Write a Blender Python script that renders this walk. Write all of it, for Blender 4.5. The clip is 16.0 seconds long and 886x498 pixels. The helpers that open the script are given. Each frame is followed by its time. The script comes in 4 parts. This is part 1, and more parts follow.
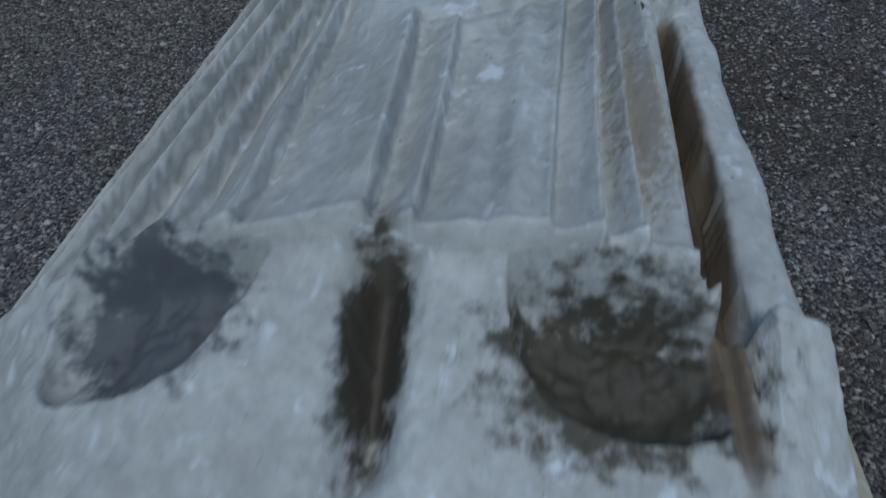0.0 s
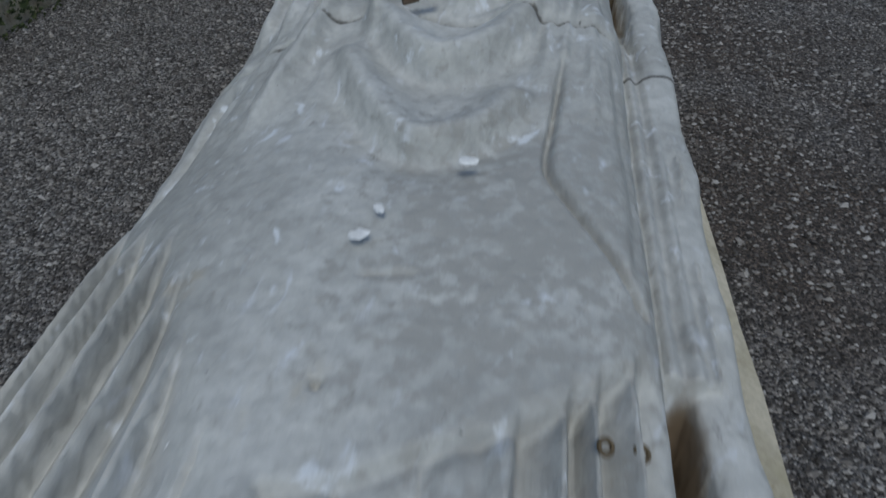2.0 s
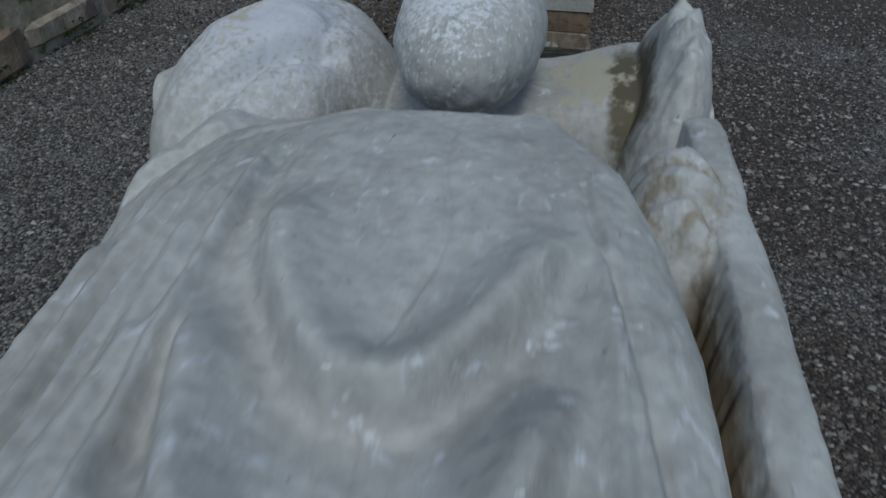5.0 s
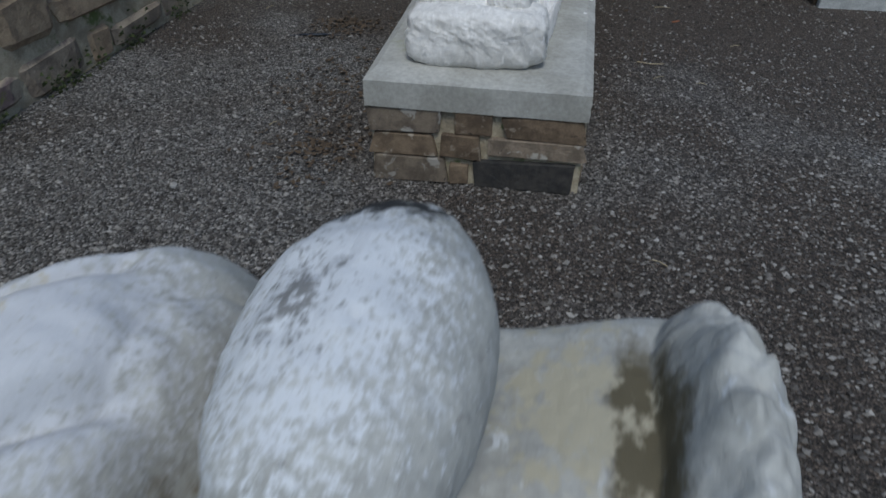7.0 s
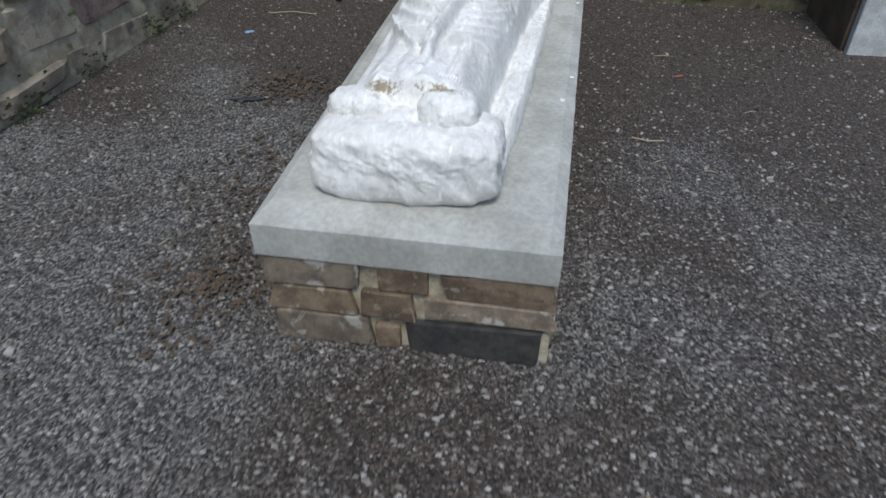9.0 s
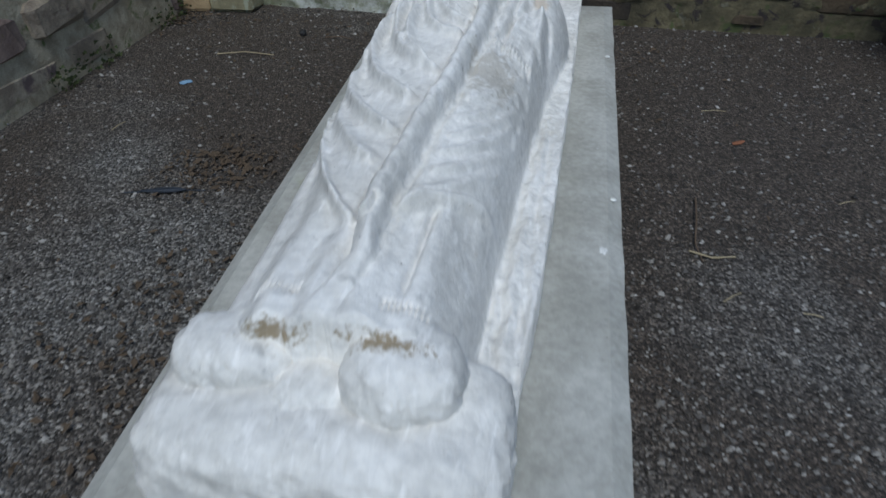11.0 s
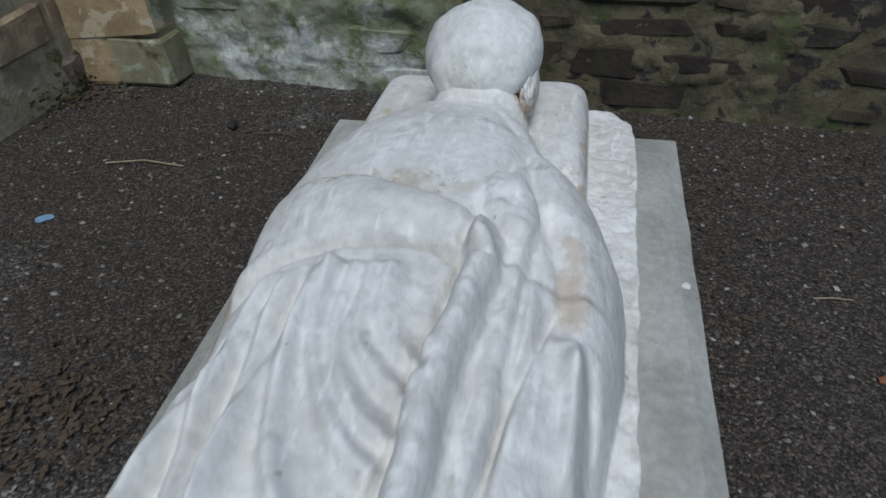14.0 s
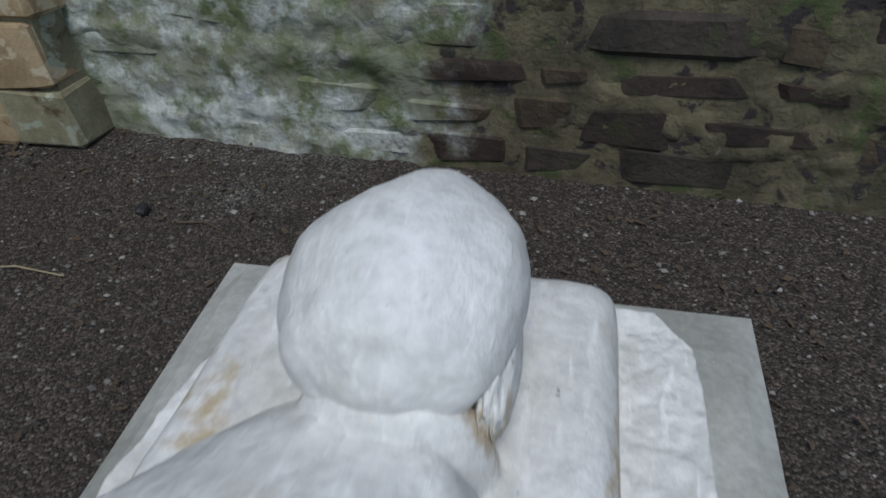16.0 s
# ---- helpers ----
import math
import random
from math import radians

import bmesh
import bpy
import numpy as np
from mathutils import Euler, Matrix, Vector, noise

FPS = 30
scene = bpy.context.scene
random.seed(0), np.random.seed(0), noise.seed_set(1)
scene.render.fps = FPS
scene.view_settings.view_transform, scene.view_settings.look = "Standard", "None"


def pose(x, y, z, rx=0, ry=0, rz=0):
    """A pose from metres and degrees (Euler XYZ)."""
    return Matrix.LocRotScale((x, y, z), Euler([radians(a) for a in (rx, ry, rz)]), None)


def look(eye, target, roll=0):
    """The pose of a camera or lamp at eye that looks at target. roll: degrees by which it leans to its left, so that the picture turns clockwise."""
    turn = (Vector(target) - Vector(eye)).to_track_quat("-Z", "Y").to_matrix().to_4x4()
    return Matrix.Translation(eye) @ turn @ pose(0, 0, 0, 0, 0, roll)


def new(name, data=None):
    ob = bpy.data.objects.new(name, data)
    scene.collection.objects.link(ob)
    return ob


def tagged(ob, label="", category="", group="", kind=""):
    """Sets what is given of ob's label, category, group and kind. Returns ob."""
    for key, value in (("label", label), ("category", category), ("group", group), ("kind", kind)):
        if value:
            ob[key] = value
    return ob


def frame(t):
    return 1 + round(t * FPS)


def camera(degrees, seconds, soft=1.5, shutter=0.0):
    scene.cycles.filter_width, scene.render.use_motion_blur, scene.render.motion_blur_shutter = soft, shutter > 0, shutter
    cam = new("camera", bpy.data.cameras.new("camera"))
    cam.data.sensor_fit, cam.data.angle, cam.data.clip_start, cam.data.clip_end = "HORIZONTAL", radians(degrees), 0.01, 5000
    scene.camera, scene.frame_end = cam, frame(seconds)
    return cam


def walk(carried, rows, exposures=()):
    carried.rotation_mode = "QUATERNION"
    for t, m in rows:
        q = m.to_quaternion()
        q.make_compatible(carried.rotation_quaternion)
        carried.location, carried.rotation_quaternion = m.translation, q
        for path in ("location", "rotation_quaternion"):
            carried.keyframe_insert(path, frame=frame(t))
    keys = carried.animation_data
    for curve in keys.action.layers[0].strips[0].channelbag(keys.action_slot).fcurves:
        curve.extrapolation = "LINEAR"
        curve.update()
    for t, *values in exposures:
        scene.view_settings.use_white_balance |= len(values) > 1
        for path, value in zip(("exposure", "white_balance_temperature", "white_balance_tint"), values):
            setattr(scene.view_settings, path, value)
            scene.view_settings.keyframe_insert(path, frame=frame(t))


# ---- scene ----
# camera and its walk
PATH = [
    (0, look((0.220, -4.123, 1.054), (0.001, -2.505, -0.479), 0.2)),
    (0.5, look((0.240, -3.975, 1.062), (0.016, -2.343, -0.456), 0.1)),
    (1, look((0.249, -3.852, 1.075), (0.023, -2.208, -0.429), 0.1)),
    (1.5, look((0.257, -3.737, 1.109), (0.028, -2.080, -0.381), -0.0)),
    (2, look((0.245, -3.624, 1.133), (0.014, -1.946, -0.333), 0.1)),
    (2.5, look((0.246, -3.451, 1.139), (0.004, -1.762, -0.314), 0.0)),
    (3, look((0.242, -3.291, 1.156), (-0.001, -1.594, -0.284), 0.0)),
    (3.5, look((0.237, -3.128, 1.176), (-0.009, -1.420, -0.252), 0.1)),
    (4, look((0.226, -2.977, 1.164), (-0.032, -1.260, -0.251), 0.1)),
    (4.5, look((0.215, -2.821, 1.154), (-0.070, -1.100, -0.253), 0.2)),
    (4.7, look((0.217, -2.748, 1.146), (-0.074, -1.028, -0.260), 0.2)),
    (6.8, look((0.227, -2.060, 1.202), (-0.041, -0.481, 0.004), 0.3)),
    (7, look((0.232, -1.981, 1.213), (-0.041, -0.403, 0.013), 0.3)),
    (7.5, look((0.290, -1.804, 1.254), (0.011, -0.230, 0.052), 0.2)),
    (8, look((0.328, -1.637, 1.281), (0.048, -0.066, 0.075), 0.2)),
    (8.2, look((0.329, -1.567, 1.291), (0.045, 0.005, 0.088), 0.3)),
    (10.3, look((0.255, -0.544, 1.213), (-0.030, 1.018, -0.004), -1.6)),
    (10.5, look((0.250, -0.479, 1.207), (-0.038, 1.083, -0.008), -1.6)),
    (11, look((0.217, -0.260, 1.200), (-0.078, 1.299, -0.018), -1.5)),
    (11.5, look((0.188, -0.063, 1.210), (-0.109, 1.494, -0.010), -1.5)),
    (12, look((0.197, 0.117, 1.198), (-0.103, 1.674, -0.021), -1.5)),
    (12.5, look((0.178, 0.315, 1.181), (-0.127, 1.868, -0.042), -1.7)),
    (13, look((0.149, 0.513, 1.183), (-0.171, 2.062, -0.041), -1.7)),
    (13.5, look((0.133, 0.750, 1.202), (-0.195, 2.297, -0.022), -1.8)),
    (14, look((0.137, 0.931, 1.174), (-0.191, 2.478, -0.050), -1.9)),
    (14.5, look((0.136, 1.106, 1.138), (-0.195, 2.653, -0.086), -1.9)),
    (15, look((0.118, 1.273, 1.147), (-0.220, 2.816, -0.080), -2.1)),
    (15.5, look((0.121, 1.487, 1.120), (-0.228, 3.025, -0.110), -2.2)),
    (16, look((0.111, 1.646, 1.114), (-0.239, 3.180, -0.121), -2.4)),
]
EXPOSURES = [(0.0, -0.26, 5700, 2), (0.5, -0.08, 6000, 4), (1.0, -0.10, 6300, 5), (3.5, -0.10, 6300, 4), (4.7, -0.18, 6250, 3), (7.0, 0.04, 6300, 5), (8.2, 0.92, 6600, 8),
             (10.3, 0.2, 6050, 3), (12.5, 0.12, 6400, 4), (15.0, 0.06, 6250, 4), (16.0, 0.14, 6250, 5)]
cam = camera(69.2, 16.0, soft=1.5, shutter=0.5)
walk(cam, PATH, EXPOSURES)

# overcast daylight, coming in from the open front of the shelter
world = bpy.data.worlds.new("world")
scene.world = world
world.use_nodes = True
wn = world.node_tree.nodes
sky = wn.new("ShaderNodeTexSky")
sky.sky_type = "NISHITA"
sky.sun_disc = False
sky.sun_elevation = radians(60)
sky.sun_rotation = radians(169)
world.node_tree.links.new(sky.outputs[0], wn["Background"].inputs[0])
wn["Background"].inputs[1].default_value = 0.125
sun = new("sun", bpy.data.lights.new("sun", "SUN"))
sun.data.energy = 1.4
sun.data.angle = radians(18)
sun.data.color = (1.0, 0.98, 0.95)
sun.matrix_world = look((0.9, -4.8, 8.6), (0, 0, 0))


# ---- numpy helpers ----
def smooth(a, b, v):
    q = np.clip((v - a) / (b - a), 0, 1)
    return q * q * (3 - 2 * q)


def bump(d, w):
    return np.exp(-(d / w) ** 2)


def grain(x, y, size, seed, octaves=3):
    """Smooth noise in -1..1 over the plane, at a size in metres."""
    total = np.zeros(np.broadcast(x, y).shape)
    for k in range(octaves):
        table = np.random.RandomState(seed + 17 * k).uniform(-1, 1, (256, 256))
        u, v = x * 2 ** k / size + 100, y * 2 ** k / size + 100
        iu, iv = np.floor(u).astype(int), np.floor(v).astype(int)
        fu, fv = u - iu, v - iv
        fu, fv = fu * fu * (3 - 2 * fu), fv * fv * (3 - 2 * fv)
        a, b = table[iu % 256, iv % 256], table[(iu + 1) % 256, iv % 256]
        c, d = table[iu % 256, (iv + 1) % 256], table[(iu + 1) % 256, (iv + 1) % 256]
        total += ((a * (1 - fu) + b * fu) * (1 - fv) + (c * (1 - fu) + d * fu) * fv) / 2 ** k
    return total / 1.6


def dome(x, y, cx, cy, rx, ry, base, rise, p=0.5, turn=0.0):
    c, s = math.cos(radians(turn)), math.sin(radians(turn))
    u, v = (x - cx) * c + (y - cy) * s, -(x - cx) * s + (y - cy) * c
    q = np.clip(1 - (u / rx) ** 2 - (v / ry) ** 2, 0, 1)
    return np.where(q > 0, base + rise * q ** p, -1.0)


def curve(points, steps=7):
    """A smooth run of points through the given ones."""
    p = np.array([points[0], *points, points[-1]], dtype=float)
    out = []
    for a, b, c, d in zip(p[:-3], p[1:-2], p[2:-1], p[3:]):
        for k in range(steps):
            t = k / steps
            out.append(0.5 * (2 * b + (c - a) * t + (2 * a - 5 * b + 4 * c - d) * t ** 2 + (3 * b - a - 3 * c + d) * t ** 3))
    return np.array(out + [p[-1]])


def fold(z, X, Y, points, rise, left, right, fade=0.18):
    """Raises (or cuts, rise < 0) a fold along a curve; left, right: how far it reaches on either side of the way it runs."""
    P = curve(points)
    reach = 2.6 * max(left, right)
    m = (X > P[:, 0].min() - reach) & (X < P[:, 0].max() + reach) & (Y > P[:, 1].min() - reach) & (Y < P[:, 1].max() + reach)
    x, y = X[m], Y[m]
    near, side, where = np.full(x.shape, 9.0), np.zeros(x.shape), np.zeros(x.shape)
    for k, (a, b) in enumerate(zip(P[:-1], P[1:])):
        ux, uy = b - a
        t = np.clip(((x - a[0]) * ux + (y - a[1]) * uy) / (ux * ux + uy * uy + 1e-12), 0, 1)
        d2 = (x - a[0] - t * ux) ** 2 + (y - a[1] - t * uy) ** 2
        closer = d2 < near
        near = np.where(closer, d2, near)
        side = np.where(closer, ux * (y - a[1]) - uy * (x - a[0]), side)
        where = np.where(closer, (k + t) / (len(P) - 1), where)
    profile = np.exp(-near / np.where(side > 0, left, right) ** 2) * smooth(0, fade, where) * smooth(1, 1 - fade, where)
    z[m] += rise * profile
    return z


def lapped(X, edges, soft=0.006):
    """Knife pleats: rises towards each edge and drops just past it. edges: one array of x for each pleat, in order."""
    out = np.zeros(X.shape)
    for a, b in zip(edges[:-1], edges[1:]):
        t = np.clip((X - a) / (b - a), 0, 1)
        out = out + np.where((X >= a) & (X < b), t ** 1.3 * smooth(1.0, 1.0 - soft / (b - a), t), 0)
    return out


def grid_faces(rows, cols, start=0):
    k = np.arange(rows * cols).reshape(rows, cols) + start
    return np.stack([k[:-1, :-1], k[:-1, 1:], k[1:, 1:], k[1:, :-1]], -1).reshape(-1, 4)


def mesh_from(name, verts, quads, material, shade=True):
    me = bpy.data.meshes.new(name)
    me.vertices.add(len(verts))
    me.vertices.foreach_set("co", np.asarray(verts, dtype=np.float32).ravel())
    me.loops.add(quads.size)
    me.loops.foreach_set("vertex_index", quads.ravel().astype(np.int32))
    me.polygons.add(len(quads))
    me.polygons.foreach_set("loop_start", np.arange(0, quads.size, quads.shape[1], dtype=np.int32))
    me.polygons.foreach_set("use_smooth", np.full(len(quads), shade))
    me.update(calc_edges=True)
    me.validate()
    me.materials.append(material)
    return me


def carved(xl, xr, ys, n, height, floor):
    """A carved surface over the strip between xl(y) and xr(y), closed down to the floor round its rim."""
    u = np.linspace(0, 1, n)
    Y = np.repeat(ys[:, None], n, 1)
    X = xl(Y) + (xr(Y) - xl(Y)) * u
    Z = height(X, Y)
    X, Y, Z = (np.pad(a, 1, mode="edge") for a in (X, Y, Z))
    low = np.ones(Z.shape, bool)
    low[1:-1, 1:-1] = False
    Z[low] = floor
    return np.stack([X, Y, Z], -1).reshape(-1, 3), grid_faces(*Z.shape)


def ball(cx, cy, cz, rx, ry, rz, lift, rows=72, cols=96):
    """A closed rounded body; lift(nx, ny, nz) pushes its surface in or out."""
    a = np.linspace(0.0, math.pi, rows)[:, None]
    b = np.linspace(0, 2 * math.pi, cols + 1)[None, :]
    nx, ny, nz = np.sin(a) * np.cos(b), np.cos(a) * np.ones_like(b), np.sin(a) * np.sin(b)
    k = 1 + lift(nx, ny, nz)
    verts = np.stack([cx + rx * nx * k, cy + ry * ny * k, cz + rz * nz * k], -1).reshape(-1, 3)
    return verts, grid_faces(rows, cols + 1)[:, ::-1]


def joined(pieces):
    verts, quads, n = [], [], 0
    for v, q in pieces:
        verts.append(v)
        quads.append(q + n)
        n += len(v)
    return np.concatenate(verts), np.concatenate(quads)


# ---- materials ----
def surface(name, dark, light, size, rough=0.85, relief=0.4, fine=0.004, spots=(), per_piece=0.0, speck=0.0, palette=(), mottle=0.22):
    """Two-tone grainy surface; spots: (colour, size in metres, threshold, softness[, seed]) stains laid over it."""
    m = bpy.data.materials.new(name)
    m.use_nodes = True
    n, l = m.node_tree.nodes, m.node_tree.links
    bsdf = n["Principled BSDF"]
    bsdf.inputs["Roughness"].default_value = rough
    where = n.new("ShaderNodeNewGeometry").outputs["Position"]

    def field(scale, detail=6.0, w=0.0, warp=0.0, roughness=0.6):
        t = n.new("ShaderNodeTexNoise")
        t.noise_dimensions = "4D"
        t.inputs["Scale"].default_value = 1 / scale
        t.inputs["Detail"].default_value = detail
        t.inputs["Roughness"].default_value = roughness
        t.inputs["Distortion"].default_value = warp
        t.inputs["W"].default_value = w
        l.new(where, t.inputs["Vector"])
        return t.outputs["Fac"]

    def mix(fac, a, b, kind="MIX"):
        x = n.new("ShaderNodeMix")
        x.data_type, x.blend_type = "RGBA", kind
        for sock, val in ((x.inputs["Factor"], fac), (x.inputs["A"], a), (x.inputs["B"], b)):
            if isinstance(val, (int, float)):
                sock.default_value = val
            elif isinstance(val, tuple):
                sock.default_value = (*val, 1)
            else:
                l.new(val, sock)
        return x.outputs["Result"]

    def ramp(fac, lo, hi):
        r = n.new("ShaderNodeMapRange")
        r.interpolation_type = "SMOOTHSTEP"
        r.inputs["From Min"].default_value, r.inputs["From Max"].default_value = lo, hi
        l.new(fac, r.inputs["Value"])
        return r.outputs["Result"]

    colour = mix(ramp(field(size), 0.36, 0.64), dark, light)
    colour = mix(ramp(field(size / 12, 4.0, 3.0), 0.3, 0.7), mix(mottle, colour, (0.0, 0.0, 0.0)), colour)
    for k, (tone, scale, threshold, soft, *_) in enumerate(spots):
        colour = mix(ramp(field(scale, 5.0, 7.0 + 3 * k, 0.6), threshold, threshold + soft), colour, tone)
    if speck:
        v = n.new("ShaderNodeTexVoronoi")
        v.inputs["Scale"].default_value = 1 / 0.012
        l.new(where, v.inputs["Vector"])
        colour = mix(ramp(v.outputs["Distance"], speck, speck * 0.5), colour, mix(0.65, colour, (0.0, 0.0, 0.0)))
    if palette:
        which = n.new("ShaderNodeObjectInfo")
        tones = n.new("ShaderNodeValToRGB")
        tones.color_ramp.interpolation = "CONSTANT"
        for k, rgb in enumerate(palette):
            stop = tones.color_ramp.elements[k] if k < 2 else tones.color_ramp.elements.new(k / len(palette))
            stop.position = k / len(palette)
            stop.color = (*rgb, 1)
        l.new(which.outputs["Random"], tones.inputs[0])
        colour = mix(1.0, colour, tones.outputs[0], "MULTIPLY")
    if per_piece:
        info = n.new("ShaderNodeObjectInfo")
        colour = mix(per_piece, colour, mix(1.0, colour, ramp(info.outputs["Random"], -0.6, 0.7), "MULTIPLY"))
    l.new(colour, bsdf.inputs["Base Color"])
    b = n.new("ShaderNodeBump")
    b.inputs["Strength"].default_value = relief
    b.inputs["Distance"].default_value = fine
    l.new(field(fine * 2.2, 5.0, 1.0, 0.0, 0.6), b.inputs["Height"])
    l.new(b.outputs["Normal"], bsdf.inputs["Normal"])
    return m, n, l, bsdf, mix, ramp, field, where


def plain(name, rgb, rough=0.7, metal=0.0):
    m = surface(name, tuple(c * 0.8 for c in rgb), rgb, 0.05, rough, 0.3, 0.002)[0]
    m.node_tree.nodes["Principled BSDF"].inputs["Metallic"].default_value = metal
    return m


MARBLE, mn, ml, mbsdf, mmix, mramp, mfield, mwhere = surface("white_marble", (0.69, 0.67, 0.63), (0.83, 0.81, 0.775), 0.22, 0.6, 0.6, 0.004,
                 spots=[((0.56, 0.52, 0.45), 0.16, 0.60, 0.16), ((0.098, 0.092, 0.085), 0.035, 0.66, 0.1), ((0.45, 0.33, 0.18), 0.3, 0.70, 0.1), ((0.22, 0.20, 0.18), 0.010, 0.68, 0.06), ((0.50, 0.49, 0.47), 0.05, 0.58, 0.12)], mottle=0.20)
LIMESTONE, ln, ll, lbsdf, lmix, lramp, lfield, lwhere = surface(
    "weathered_limestone", (0.36, 0.36, 0.335), (0.48, 0.48, 0.45), 0.2, 0.7, 0.4, 0.003,
    spots=[((0.54, 0.56, 0.57), 0.04, 0.60, 0.08), ((0.14, 0.14, 0.13), 0.018, 0.68, 0.05), ((0.20, 0.19, 0.17), 0.05, 0.66, 0.1), ((0.33, 0.27, 0.17), 0.25, 0.64, 0.12), ((0.72, 0.72, 0.70), 0.02, 0.70, 0.04), ((0.10, 0.10, 0.095), 0.009, 0.69, 0.05)])
SLAB = surface("cast_stone", (0.35, 0.345, 0.31), (0.47, 0.465, 0.43), 0.18, 0.9, 0.4, 0.003,
               spots=[((0.30, 0.31, 0.22), 0.25, 0.62, 0.12), ((0.22, 0.21, 0.19), 0.010, 0.66, 0.06), ((0.52, 0.52, 0.49), 0.012, 0.66, 0.06)])[0]
MORTAR = surface("lime_mortar", (0.32, 0.27, 0.19), (0.52, 0.46, 0.34), 0.08, 0.95, 0.9, 0.01,
                 spots=[((0.12, 0.15, 0.05), 0.12, 0.56, 0.1)])[0]
RUBBLE = surface("rubble_stone", (0.30, 0.255, 0.215), (0.54, 0.475, 0.395), 0.1, 0.92, 0.9, 0.008,
                 spots=[((0.17, 0.13, 0.14), 0.25, 0.57, 0.08), ((0.15, 0.17, 0.06), 0.12, 0.60, 0.1), ((0.46, 0.42, 0.33), 0.05, 0.66, 0.08)], per_piece=0.6, palette=((1.0, 0.95, 0.85), (0.62, 0.52, 0.53), (0.85, 0.74, 0.60), (1.0, 0.96, 0.86), (0.7, 0.66, 0.6)))[0]
PLINTH_STONE = surface("plinth_stone", (0.14, 0.115, 0.09), (0.27, 0.225, 0.175), 0.07, 0.92, 0.8, 0.006,
                       spots=[((0.24, 0.15, 0.08), 0.10, 0.62, 0.08), ((0.38, 0.37, 0.34), 0.06, 0.56, 0.08), ((0.07, 0.06, 0.05), 0.03, 0.64, 0.06)], per_piece=0.4, palette=((1.0, 0.97, 0.94), (0.95, 0.84, 0.72), (0.75, 0.65, 0.55), (1.2, 1.15, 1.1)))[0]
BUFF = surface("buff_stone", (0.40, 0.36, 0.26), (0.54, 0.49, 0.38), 0.12, 0.9, 0.5, 0.003, spots=[((0.24, 0.19, 0.11), 0.02, 0.66, 0.06), ((0.33, 0.30, 0.20), 0.15, 0.58, 0.1)])[0]
BLACK_STONE = surface("near_black_stone", (0.025, 0.025, 0.025), (0.06, 0.055, 0.05), 0.05, 0.8, 0.8, 0.006)[0]
SANDSTONE = surface("dressed_sandstone", (0.34, 0.29, 0.21), (0.52, 0.46, 0.35), 0.12, 0.9, 0.7, 0.005,
                    spots=[((0.16, 0.11, 0.07), 0.15, 0.60, 0.1), ((0.55, 0.55, 0.50), 0.10, 0.54, 0.05), ((0.25, 0.19, 0.12), 0.02, 0.62, 0.08)], per_piece=0.3, palette=((0.78, 0.82, 0.70), (1.0, 0.76, 0.54), (0.95, 0.80, 0.62), (0.85, 0.64, 0.48)))[0]
# next two: shaded side and lit end of one wall, painted as separate colours
SHADED_WALL = surface("shaded_wall_side", (0.05, 0.035, 0.02), (0.10, 0.07, 0.045), 0.2, 0.9, 0.8, 0.01)[0]
LIT_WALL = surface("lit_wall_end", (0.38, 0.39, 0.38), (0.55, 0.56, 0.55), 0.1, 0.9, 0.7, 0.006)[0]

LIME = (ln, ll, lbsdf, lmix, lramp, lfield, lwhere)
WHITE_STONE = (mn, ml, mbsdf, mmix, mramp, mfield, mwhere)
# weather stains: sooty crown, flaking white on head and cushion; shade painted in at the broken feet


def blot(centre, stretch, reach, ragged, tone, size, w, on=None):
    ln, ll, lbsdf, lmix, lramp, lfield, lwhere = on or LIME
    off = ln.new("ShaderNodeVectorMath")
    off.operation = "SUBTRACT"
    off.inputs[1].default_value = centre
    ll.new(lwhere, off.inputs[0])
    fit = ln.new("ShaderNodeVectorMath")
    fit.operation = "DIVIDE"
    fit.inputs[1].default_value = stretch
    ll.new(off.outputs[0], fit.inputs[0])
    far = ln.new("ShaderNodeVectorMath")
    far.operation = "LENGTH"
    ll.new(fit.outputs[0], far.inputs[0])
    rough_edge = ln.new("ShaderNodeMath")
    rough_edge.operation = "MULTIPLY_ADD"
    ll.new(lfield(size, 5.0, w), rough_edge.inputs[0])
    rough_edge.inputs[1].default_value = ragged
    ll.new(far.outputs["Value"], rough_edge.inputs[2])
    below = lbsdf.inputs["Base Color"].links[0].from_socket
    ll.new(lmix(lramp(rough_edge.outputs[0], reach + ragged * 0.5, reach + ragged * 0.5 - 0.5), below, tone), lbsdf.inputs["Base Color"])


